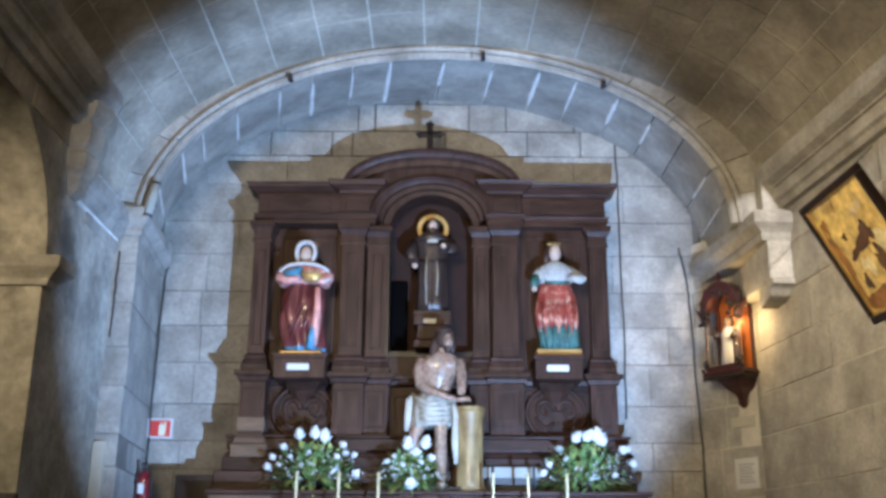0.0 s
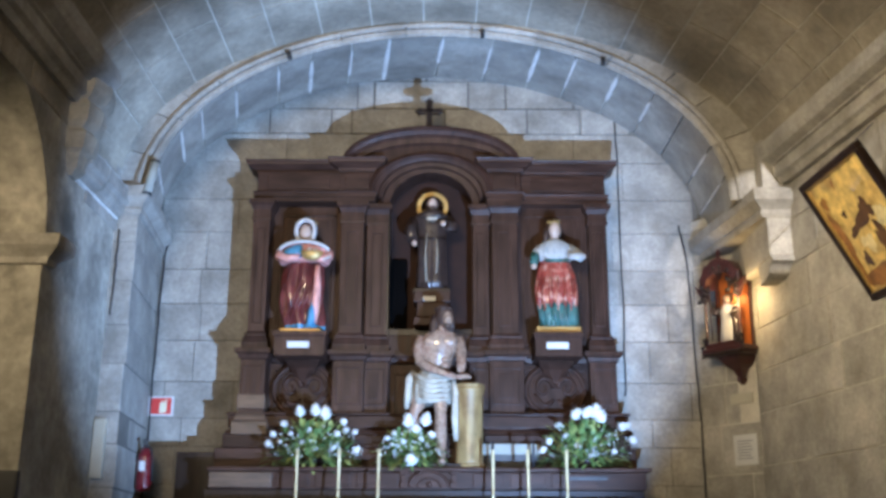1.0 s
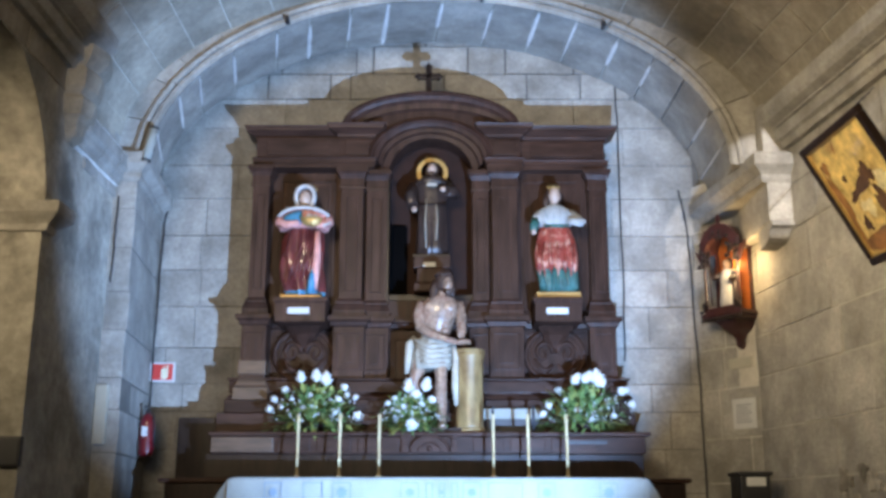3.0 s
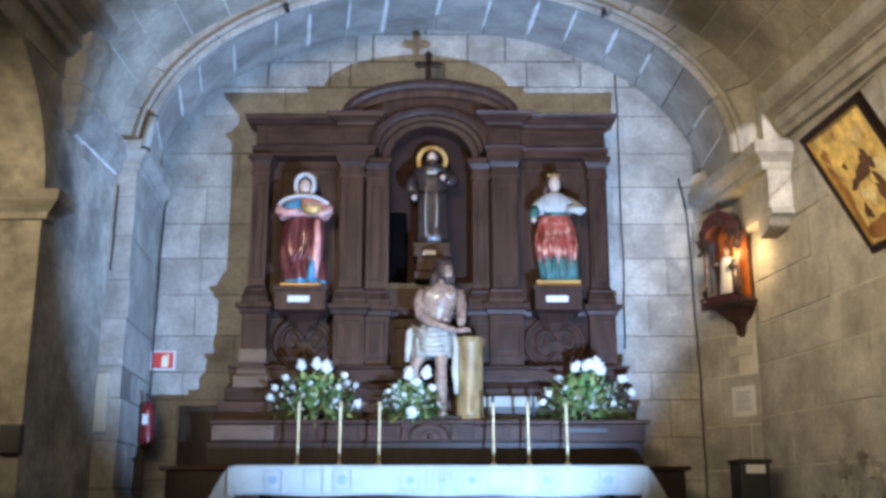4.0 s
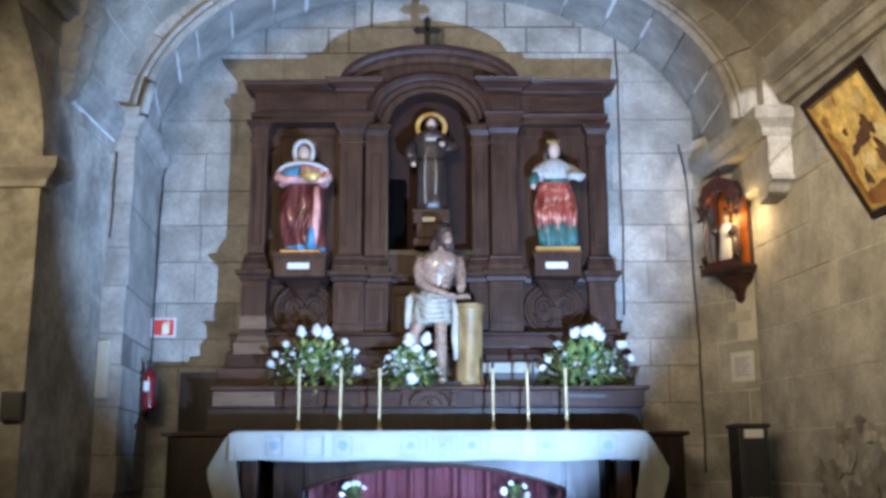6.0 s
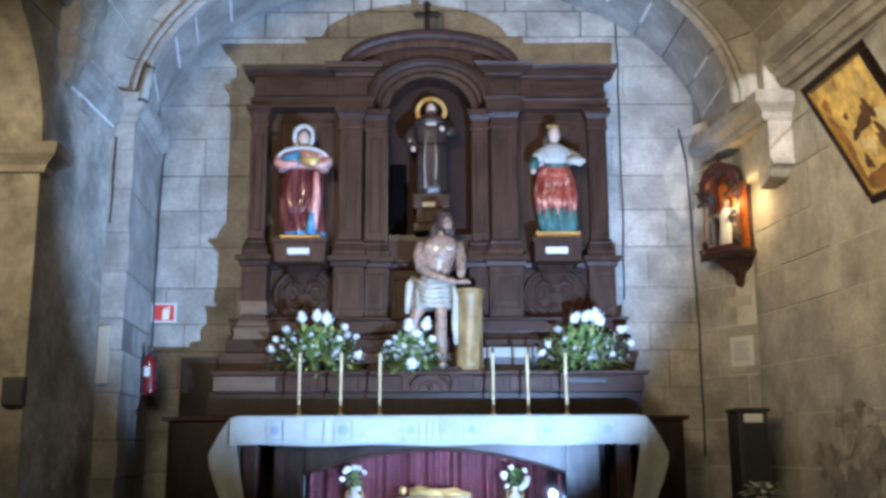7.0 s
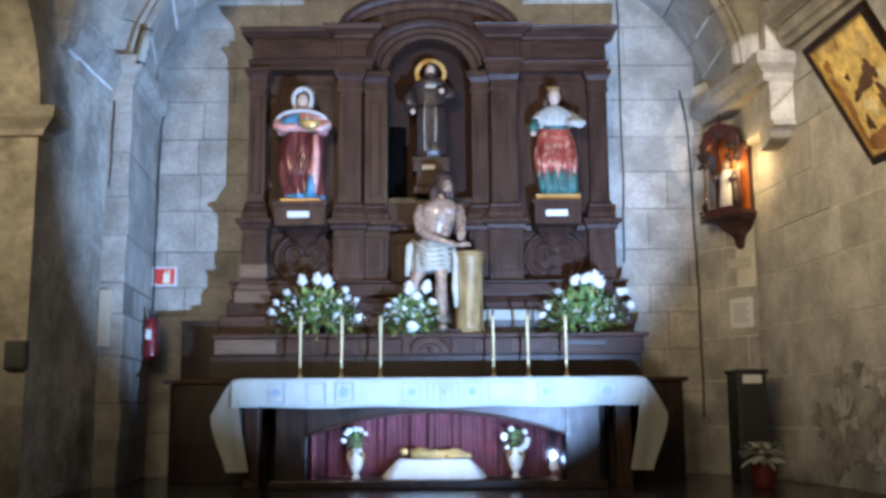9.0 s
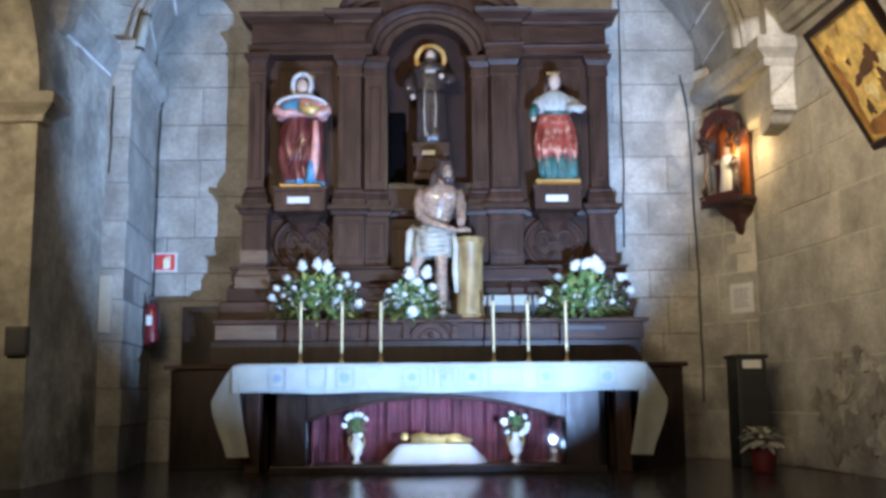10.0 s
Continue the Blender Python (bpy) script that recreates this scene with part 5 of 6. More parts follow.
def rosebud(bm, c, r, seed):
    """A bloom of cupped petals in three whorls."""
    rnd = random.Random(seed)
    for k, (n, rr, up) in enumerate(((3, 0.45, 1.25), (5, 0.75, 1.0), (6, 1.0, 0.55))):
        for i in range(n):
            a = 2 * math.pi * (i + 0.4 * k) / n + rnd.uniform(-0.15, 0.15)
            ux, uy = math.cos(a), math.sin(a)
            tx, ty = -uy, ux
            rows = []
            for v, rad, w in ((0.0, 0.25, 0.25), (0.45, 0.95, 0.62), (0.8, 1.0, 0.55), (1.0, 0.9 + 0.25 * k, 0.25)):
                q = Vector(c) + Vector((ux, uy, 0)) * r * rr * rad + Vector((0, 0, r * (up * v * 1.3 - 0.4)))
                rows.append((bm.verts.new(q - Vector((tx, ty, 0)) * r * w), bm.verts.new(q + Vector((ux, uy, 0)) * r * 0.15), bm.verts.new(q + Vector((tx, ty, 0)) * r * w)))
            for p, q in zip(rows, rows[1:]):
                for j in (0, 1):
                    bm.faces.new((p[j], p[j + 1], q[j + 1], q[j])).smooth = True
    ball(bm, (c[0], c[1], c[2] + r * 0.2), r * 0.5, r * 0.5, r * 0.75, n=8)


def bouquet(centre, hw, height, blooms, seed, label, low=0.0):
    rnd = random.Random(seed)
    t = thing("flower_arrangement", label, "flowers", "flower arrangements on the gradine")
    cx, cy, cz = centre
    part("bowl", lathe(bmesh.new(), [(0.07, 0.0), (0.09, 0.01), (0.12, 0.08), (0.125, 0.10), (0.11, 0.10)], (cx, cy, cz), 18), WOOD_D, t)
    bm = bmesh.new()
    for k in range(760):
        a, e = rnd.uniform(0, 2 * math.pi), rnd.uniform(-0.35, 1.45)
        r = rnd.uniform(0.25, 0.95)
        d = Vector((math.cos(a) * math.cos(e), 0.55 * math.sin(a) * math.cos(e), math.sin(e)))
        b = Vector((cx + d.x * hw * r, cy + d.y * hw * r, cz + 0.10 + max(-0.06, d.z * height * 0.72 * r)))
        leaf(bm, b, d + Vector((rnd.uniform(-0.5, 0.5), rnd.uniform(-0.5, 0.2), rnd.uniform(-0.2, 0.5))), rnd.uniform(0.06, 0.15), rnd.uniform(0.010, 0.026), rnd.uniform(0.1, 0.7), 0 if rnd.random() < 0.68 else 1)
    for k in range(26):
        a = rnd.uniform(0, 2 * math.pi)
        d = Vector((math.cos(a) * hw * 0.8, 0.5 * math.sin(a) * hw * 0.8, height * rnd.uniform(0.2, 0.8)))
        tube(bm, [(cx, cy, cz + 0.06), (cx + d.x * 0.5, cy + d.y * 0.5, cz + 0.08 + d.z * 0.6), (cx + d.x, cy + d.y, cz + 0.08 + d.z)], [0.004, 0.003, 0.002], n=4, mi=1)
    part("foliage", bm, [LEAF, LEAF_Y], t)
    for k, (u, v, r) in enumerate(blooms):
        bm = bmesh.new()
        rosebud(bm, (0, 0, 0), r * 1.15, seed + k)
        ob = part("bloom", bm, PETAL, t)
        ob.matrix_local = Matrix.Translation((cx + u * hw, cy - 0.13 - 0.06 * (1 - abs(u)) + 0.10 * v, cz + v * height)) @ Euler((rnd.uniform(0.0, 0.9), rnd.uniform(-0.5, 0.5) + 0.5 * u, rnd.uniform(0, 6))).to_matrix().to_4x4() @ Matrix.Diagonal((rnd.uniform(0.75, 1.0), rnd.uniform(0.75, 1.0), (1.45 if v > 0.93 else rnd.uniform(0.75, 1.15)), 1))
    # small filler blossoms
    bm = bmesh.new()
    for k in range(60):
        a = rnd.uniform(0, 2 * math.pi)
        q = rnd.uniform(0.3, 1.0)
        c = (cx + hw * q * math.cos(a), cy - 0.10 + 0.1 * math.sin(a) - 0.05, cz + 0.10 + rnd.uniform(0.0, 0.75) * height * (1.05 - 0.5 * q))
        for j in range(5):
            b = 2 * math.pi * j / 5
            leaf(bm, c, (math.cos(b), -0.4, math.sin(b)), 0.016, 0.006, 0.0)
    tagged(part("filler_blossom", bm, PETAL, t), kind="stuff")
    return t


bouquet((-1.28, 10.40, 1.442), 0.47, 0.52, [(-0.28, 1.02, 0.042), (0.05, 1.04, 0.047), (0.25, 0.98, 0.052), (-0.62, 0.80, 0.034), (-0.85, 0.62, 0.036), (-0.92, 0.42, 0.036), (0.62, 0.85, 0.034), (0.72, 0.70, 0.030), (0.50, 0.62, 0.036), (0.90, 0.66, 0.030), (-0.05, 0.70, 0.026), (0.96, 0.30, 0.036), (0.48, 0.36, 0.028), (-0.45, 0.62, 0.026), (-0.2, 0.45, 0.024), (-0.68, 0.46, 0.028)], 5, "white roses and greenery in a low bowl")
bouquet((-0.30, 10.30, 1.442), 0.32, 0.38, [(-0.10, 1.12, 0.050), (0.42, 1.16, 0.050), (0.12, 0.92, 0.044), (-0.72, 0.72, 0.030), (-0.50, 0.85, 0.028), (-0.22, 0.62, 0.026), (0.30, 0.70, 0.028), (0.62, 0.82, 0.032), (0.05, 0.12, 0.060), (-0.55, 0.55, 0.026)], 7, "small white rose arrangement at the statue's feet")
bouquet((1.43, 10.40, 1.442), 0.49, 0.52, [(-0.22, 1.00, 0.046), (0.0, 1.02, 0.050), (0.24, 1.02, 0.055), (0.34, 0.94, 0.046), (-0.55, 0.80, 0.034), (0.72, 0.78, 0.036), (0.86, 0.80, 0.030), (0.92, 0.52, 0.036), (-0.78, 0.50, 0.032), (-0.86, 0.34, 0.03), (-0.18, 0.40, 0.032), (0.10, 0.22, 0.032), (0.40, 0.50, 0.026), (-0.4, 0.6, 0.026), (0.55, 0.3, 0.026)], 9, "large white rose arrangement with pale green stems")
# dark cut stems behind the right arrangement
for x in (0.50, 0.90):
    tagged(obj("black_stake", lathe(bmesh.new(), [(0.016, 0), (0.016, 0.20), (0.010, 0.26)], (x, 10.26, 1.442), 8), IRON), "thin black stake standing on the gradine", "stake")


# ---- things in the altar chamber ----
for x, seed in ((-0.80, 3), (0.66, 8)):
    v = thing("vase", "small white vase with dried flowers in the altar chamber", "vase", "vases in the altar chamber")
    rnd = random.Random(seed)
    part("body", lathe(bmesh.new(), [(0.055, 0), (0.06, 0.012), (0.035, 0.035), (0.03, 0.05), (0.07, 0.10), (0.085, 0.15), (0.075, 0.19), (0.04, 0.225), (0.036, 0.245), (0.055, 0.27), (0.05, 0.272)], (x, 9.62, 0.076), 20, 0.74, 0.74), BRACT, v)
    for sx in (-1, 1):
        part("handle", tube(bmesh.new(), [(x + sx * 0.030, 9.62, 0.315), (x + sx * 0.066, 9.62, 0.31), (x + sx * 0.074, 9.62, 0.265), (x + sx * 0.058, 9.62, 0.225)], 0.007, n=6), GILT, v, "gilt handle")
    bm = bmesh.new()
    for k in range(120):
        a, e = rnd.uniform(0, 6.28), rnd.uniform(-0.3, 1.5)
        d = Vector((math.cos(a) * math.cos(e), math.sin(a) * math.cos(e), math.sin(e)))
        leaf(bm, Vector((x, 9.62, 0.40)) + d * rnd.uniform(0.02, 0.10), d, rnd.uniform(0.03, 0.07), 0.012, 0.3, 0)
    part("sprigs", bm, LEAF, v)
    for k in range(9):
        a = rnd.uniform(0, 6.28)
        bm = bmesh.new()
        rosebud(bm, (0, 0, 0), rnd.uniform(0.018, 0.028), seed * 9 + k)
        part("bloom", bm, PETAL, v).matrix_local = Matrix.Translation((x + 0.11 * math.cos(a), 9.57, 0.42 + 0.10 * math.sin(a))) @ Euler((rnd.uniform(0.4, 1.1), rnd.uniform(-0.5, 0.5), a)).to_matrix().to_4x4()

# ---- floodlight that stands before the altar ----
fl = thing("floodlight", "small black floodlight on the floor before the altar", "floodlight")
aim = look(FLOOD, AIM)
bm = bmesh.new()
box(bm, -0.10, 0.10, -0.08, 0.08, 0.05, 0.12, bevel=0.01)
h = part("housing", bm, IRON, fl)
h.matrix_local = aim
bm = bmesh.new()
lathe(bm, [(0.05, 0.0), (0.05, 0.004)], (0, 0, 0.035), 16)
h = part("lens", bm, LENS, fl, "glowing lens")
h.matrix_local = aim
part("foot", B(FLOOD.x - 0.12, FLOOD.x + 0.12, FLOOD.y - 0.14, FLOOD.y - 0.02, 0.0, 0.02), IRON, fl)

# ---- left side ----
ex = thing("fire_extinguisher", "red fire extinguisher hung on the recess pilaster", "fire extinguisher")
EX = (-3.05, 10.80, 1.235)
cyl = part("cylinder", lathe(bmesh.new(), [(0.05, 0), (0.078, 0.02), (0.08, 0.05), (0.08, 0.34), (0.07, 0.39), (0.04, 0.42), (0.03, 0.44)], EX, 22), RED, ex)
valve = part("valve", boxes((EX[0] - 0.03, EX[0] + 0.03, EX[1] - 0.03, EX[1] + 0.03, EX[2] + 0.435, EX[2] + 0.47), bevel=0.005), IRON, ex)
part("lever", boxes((EX[0] - 0.012, EX[0] + 0.012, EX[1] - 0.12, EX[1] + 0.02, EX[2] + 0.475, EX[2] + 0.49), (EX[0] - 0.012, EX[0] + 0.012, EX[1] - 0.10, EX[1] + 0.02, EX[2] + 0.50, EX[2] + 0.515), bevel=0.004), IRON, valve)
part("hose", tube(bmesh.new(), [(EX[0] + 0.03, EX[1] - 0.02, EX[2] + 0.45), (EX[0] + 0.07, EX[1] - 0.05, EX[2] + 0.42), (EX[0] + 0.084, EX[1] - 0.04, EX[2] + 0.25), (EX[0] + 0.086, EX[1] - 0.03, EX[2] + 0.10)], 0.010, n=8), IRON, ex)
part("label_patch", B(EX[0] - 0.035, EX[0] + 0.025, EX[1] - 0.084, EX[1] - 0.078, EX[2] + 0.20, EX[2] + 0.30), PAPER, cyl, "white label patch")
part("wall_bracket", B(-3.17, EX[0] - 0.07, EX[1] - 0.02, EX[1] + 0.02, EX[2] + 0.30, EX[2] + 0.36), IRON, ex)

sg = thing("fire_sign", "red and white fire equipment sign on the altar wall", "sign")
plate = part("plate", B(-3.20, -2.925, YB - 0.022, YB - 0.012, 2.06, 2.275, bevel=0.002), PAPER, sg)
part("red_field", B(-3.175, -2.95, YB - 0.025, YB - 0.020, 2.08, 2.255), SIGN_RED, plate)
bm = boxes((-3.075, -3.02, YB - 0.028, YB - 0.023, 2.09, 2.20), (-3.06, -3.035, YB - 0.028, YB - 0.023, 2.20, 2.225), (-3.02, -3.0, YB - 0.028, YB - 0.023, 2.10, 2.24))
part("pictogram", bm, CREAM, plate, "pale extinguisher pictogram")

cb = thing("wall_cabinet", "narrow beige enamelled cabinet on the pilaster", "cabinet")
part("body", B(-3.265, -3.15, YF - 0.06, YF + 0.0, 1.295, 1.845, bevel=0.006), BEIGE, cb)
part("door", B(-3.257, -3.158, YF - 0.066, YF - 0.06, 1.305, 1.835, bevel=0.002), BEIGE, cb)
jb = thing("junction_box", "dark grey metal box on the aisle pier", "box")
part("body", B(-3.42, -3.245, 8.06, 8.125, 1.02, 1.25, bevel=0.008), IRON, jb)
part("cover", B(-3.405, -3.26, 8.052, 8.06, 1.035, 1.235, bevel=0.004), IRON, jb)
tl = thing("strip_light", "white strip lamp with dark end caps on the arch", "lamp")
A0, A1 = Vector((-2.940, 9.70, 4.075)), Vector((-2.887, 9.70, 4.395))
bm = bmesh.new()
tube(bm, [A0, A1], 0.046, n=12)
part("tube", bm, WHITE, tl)
for a, b in ((A0 - (A1 - A0) * 0.06, A0), (A1, A1 + (A1 - A0) * 0.06)):
    part("end_cap", tube(bmesh.new(), [a, b], 0.049, n=12), IRON, tl)
part("fixing", boxes((-2.965, -2.90, 9.72, 9.82, 4.20, 4.25)), IRON, tl)


def cable(pts, r=0.011, label="thin dark cable clipped to the wall"):
    bm = bmesh.new()
    fine = []
    rnd = random.Random(len(pts))
    for a, b in zip(pts, pts[1:]):
        for k in range(8):
            q = Vector(a).lerp(Vector(b), k / 8)
            fine.append(q + Vector((rnd.uniform(-0.006, 0.006), 0, 0)))
    fine.append(Vector(pts[-1]))
    tube(bm, fine, r, n=6)
    return tagged(obj("cable", bm, IRON), label, "cable")


cable([(-3.10, 11.26, 4.05), (-3.15, 11.275, 3.95), (-3.175, 11.28, 3.0), (-3.18, 11.28, 1.78)])
cable([(2.03, YB - 0.012, 5.62), (2.035, YB - 0.012, 5.0), (2.03, YB - 0.012, 3.2), (2.01, YB - 0.012, 2.3)])
cable([(2.70, YB - 0.02, 4.26), (2.73, YB - 0.02, 4.10), (2.77, YB - 0.02, 3.86), (2.785, YB - 0.02, 3.6), (2.82, YB - 0.02, 2.0), (2.82, YB - 0.02, 0.6)])
cable([(-3.21, YF - 0.012, 3.72), (-3.215, YF - 0.012, 3.3), (-3.225, YF - 0.012, 2.85)], r=0.009)
for th in (0.96, 1.42, 2.13):
    x, z = arch_pt(th, -0.01)
    tagged(obj("wall_peg", B(x - 0.022, x + 0.022, YF - 0.10, YF + 0.0, z - 0.035, z + 0.022, bevel=0.006), IRON), "small dark peg in the arch moulding", "peg")

# ---- right side ----
# box stand and plant
bx = thing("offertory_box", "tall black wooden box with a white label by the wall", "offertory box")
bbody = part("body", B(2.81, 3.09, 9.92, 10.30, 0.0, 1.02, bevel=0.012), IRON, bx)
part("lid", B(2.79, 3.11, 9.90, 10.32, 1.022, 1.06, bevel=0.01), IRON, bx)
part("label_card", B(2.86, 3.04, 9.906, 9.916, 0.925, 1.005, bevel=0.002), PAPER, bbody, "white label card")
part("door", B(2.84, 3.06, 9.908, 9.919, 0.12, 0.88, bevel=0.004), IRON, bbody)
pl = thing("potted_plant", "pale-leaved plant in a red foil pot on the floor", "plant")
part("pot", lathe(bmesh.new(), [(0.085, 0), (0.09, 0.02), (0.12, 0.20), (0.125, 0.22), (0.11, 0.22)], (2.80, 9.2, 0.0), 20), POT_RED, pl)
bm = bmesh.new()
rnd = random.Random(21)
for k in range(90):
    a, e = rnd.uniform(0, 6.28), rnd.uniform(-0.25, 0.9)
    d = Vector((math.cos(a) * math.cos(e), math.sin(a) * math.cos(e), math.sin(e)))
    leaf(bm, Vector((2.80, 9.2, 0.27)) + d * rnd.uniform(0.02, 0.13), d, rnd.uniform(0.08, 0.15), rnd.uniform(0.025, 0.045), 0.35, 1 if k % 6 == 0 else 0)
part("leaves", bm, [BRACT, LEAF], pl)

# notices on the splayed wall; local frame: u along the wall, out of it n
SP = Vector((2.85, 11.30, 0))
SU = Vector((0.44, -0.64, 0)).normalized()
SN = Vector((-0.64, -0.44, 0)).normalized()
SPLAY = Matrix(((-SU.x, SN.x, 0, SP.x), (-SU.y, SN.y, 0, SP.y), (0, 0, 1, 0), (0, 0, 0, 1)))
nt_ = thing("paper_notice", "white paper notice with grey text lines on the wall", "notice")
part("sheet", B(-0.70, -0.40, 0.004, 0.012, 1.53, 1.84), PAPER, nt_)
for k in range(7):
    part("text_line", B(-0.65 + 0.02 * (k % 3), -0.45, 0.012, 0.015, 1.59 + 0.03 * k, 1.60 + 0.03 * k), INK, nt_, "line of unreadable text")
nt_.matrix_world = SPLAY
nt_ = thing("stone_plaque", "small pale plaque on the wall under the shrine", "plaque")
part("sheet", B(-0.70, -0.40, 0.004, 0.02, 2.16, 2.27, bevel=0.003), BEIGE, nt_)
nt_.matrix_world = SPLAY

# hanging shrine; local x along the front, y out of the wall, turned to face the nave
sh = thing("wall_shrine", "red lacquered wall shrine with a lit gilded interior", "shrine")
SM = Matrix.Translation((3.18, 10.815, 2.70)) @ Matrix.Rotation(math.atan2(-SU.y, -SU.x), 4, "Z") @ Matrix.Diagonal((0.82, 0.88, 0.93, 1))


def sp(name, bm, mat=SHRINE_RED, label=""):
    ob = part(name, bm, mat, sh, label)
    return ob


sp("shelf", boxes((-0.33, 0.33, 0.0, 0.36, -0.02, 0.03), (-0.29, 0.29, 0.0, 0.32, -0.06, -0.022), bevel=0.012))
bm = bmesh.new()
rows = []
for z, w, d in ((-0.06, 0.25, 0.28), (-0.10, 0.21, 0.24), (-0.16, 0.17, 0.17), (-0.21, 0.09, 0.10), (-0.28, 0.05, 0.07), (-0.33, 0.06, 0.07), (-0.37, 0.02, 0.03)):
    rows.append([bm.verts.new(p) for p in ((-w, 0, z), (w, 0, z), (w * 0.7, d, z), (-w * 0.7, d, z))])
for p, q in zip(rows, rows[1:]):
    for i in range(4):
        bm.faces.new((p[i], p[(i + 1) % 4], q[(i + 1) % 4], q[i]))
bm.faces.new(rows[-1])
bm.faces.new(rows[0])
sp("pendant_corbel", bm)
bm = bmesh.new()
n = 14
pts = [(-0.27, 0.03), (0.27, 0.03)] + [(0.27 * math.cos(math.pi * i / n), 0.80 + 0.24 * math.sin(math.pi * i / n)) for i in range(n + 1)]
prism(bm, pts, 0.0, 0.03, "y")
sp("back_panel", bm, ORANGE, "glowing orange gilt lining")
for x in (-0.27, 0.27):
    sp("side_post", lathe(bmesh.new(), [(0.028, 0.03), (0.03, 0.08), (0.018, 0.10), (0.022, 0.40), (0.018, 0.66), (0.03, 0.70), (0.03, 0.74)], (x, 0.30, 0), 12))
    sp("side_panel", B(x - 0.012, x + 0.012, 0.0, 0.10, 0.03, 0.78))
bm = bmesh.new()
for i in range(n):
    a, b = math.pi * i / n, math.pi * (i + 1) / n
    prism(bm, [(0.22 * math.cos(a), 0.74 + 0.16 * math.sin(a)), (0.22 * math.cos(b), 0.74 + 0.16 * math.sin(b)), (0.31 * math.cos(b), 0.76 + 0.30 * math.sin(b)), (0.31 * math.cos(a), 0.76 + 0.30 * math.sin(a))], 0.27, 0.34, "y")
    prism(bm, [(0.28 * math.cos(a), 0.76 + 0.27 * math.sin(a)), (0.28 * math.cos(b), 0.76 + 0.27 * math.sin(b)), (0.31 * math.cos(b), 0.76 + 0.30 * math.sin(b)), (0.31 * math.cos(a), 0.76 + 0.30 * math.sin(a))], 0.0, 0.27, "y")
bmesh.ops.remove_doubles(bm, verts=bm.verts, dist=0.0004)
sp("canopy", bm)
for x in (-0.30, 0.30):
    sp("finial", lathe(bmesh.new(), [(0.03, 0), (0.035, 0.03), (0.015, 0.05), (0.03, 0.08), (0.008, 0.13)], (x, 0.30, 0.76), 10))
    bm = bmesh.new()
    prism(bm, [(x, 0.74), (x + (0.12 if x > 0 else -0.12), 0.80), (x + (0.04 if x > 0 else -0.04), 0.66), (x, 0.58)], 0.27, 0.31, "y")
    sp("bracket_ear", bm)
sp("finial_cross", boxes((-0.012, 0.012, 0.29, 0.315, 1.05, 1.17), (-0.04, 0.04, 0.29, 0.315, 1.11, 1.13)))
rnd = random.Random(23)
for cx_, cz_, n_, w_, h_ in ((-0.24, 0.70, 16, 0.10, 0.12), (0.24, 0.74, 22, 0.09, 0.16), (0.0, 0.93, 12, 0.16, 0.05), (-0.28, 0.10, 7, 0.04, 0.06), (0.28, 0.10, 7, 0.04, 0.06)):
    bm = bmesh.new()
    for k in range(n_):
        ball(bm, (cx_ + rnd.uniform(-w_, w_), 0.32 + rnd.uniform(-0.02, 0.035), cz_ + rnd.uniform(-h_, h_)), rnd.uniform(0.018, 0.040), 0.022, rnd.uniform(0.018, 0.045), n=8)
    sp("carved_foliage", bm, WOOD_D, "dark carved foliage")
bm = bmesh.new()
for k in range(13):
    ball(bm, (-0.31 + 0.62 * k / 12, 0.35, -0.045), 0.024, 0.016, 0.03, n=8)
sp("scalloped_edge", bm, WOOD_D, "dark scalloped edge")
sp("finial_cross", boxes((0.23, 0.25, 0.29, 0.31, 0.90, 1.02), (0.205, 0.275, 0.29, 0.31, 0.965, 0.983)))
sp("front_rail", boxes((-0.27, 0.27, 0.31, 0.335, 0.03, 0.09), bevel=0.008))
sh.matrix_world = SM
bm = bmesh.new()
robe(bm, [(0.0, 0.14, 0.10, 0, 0, 1, 0), (0.14, 0.135, 0.10, 0, 0, 1, 0), (0.32, 0.11, 0.09, 0, 0, 0.8, 0), (0.43, 0.12, 0.09, 0, 0, 0.5, 0), (0.50, 0.06, 0.06, 0, 0, 0, 1)], folds=6, n=24)
ball(bm, (0.01, 0, 0.56), 0.055, 0.055, 0.07, mi=2)
ball(bm, (0.0, -0.03, 0.575), 0.06, 0.05, 0.07, mi=1)
tube(bm, [(0.11, 0.0, 0.45), (0.18, 0.06, 0.42), (0.24, 0.06, 0.50)], [0.05, 0.04, 0.025], mi=1, n=8)
tube(bm, [(-0.11, 0.0, 0.45), (-0.17, 0.06, 0.40), (-0.10, 0.10, 0.36)], [0.05, 0.04, 0.03], mi=1, n=8)
tube(bm, [(-0.12, 0.02, 0.0), (-0.14, 0.02, 0.22), (-0.12, 0.03, 0.44)], [0.065, 0.06, 0.045], mi=1, n=8)
tube(bm, [(0.20, 0.10, 0.10), (0.21, 0.11, 0.66)], 0.010, mi=1, n=6)
place("shrine_statue", bm, [VEIL, HABIT, SKIN], SM @ pose(-0.01, 0.19, 0.031), "small white and dark statue inside the wall shrine")
lamp("shrine_lamp", "POINT", Matrix.Translation(SM @ Vector((-0.02, 0.10, 0.62))), 2.4, (1.0, 0.58, 0.22), size=0.03)
# extra unseen light that spreads the shrine's glow over the wall
lamp("shrine_glow_fill", "POINT", Matrix.Translation(SM @ Vector((-0.37, 0.42, 0.50))), 15, (1.0, 0.70, 0.34), size=0.05)

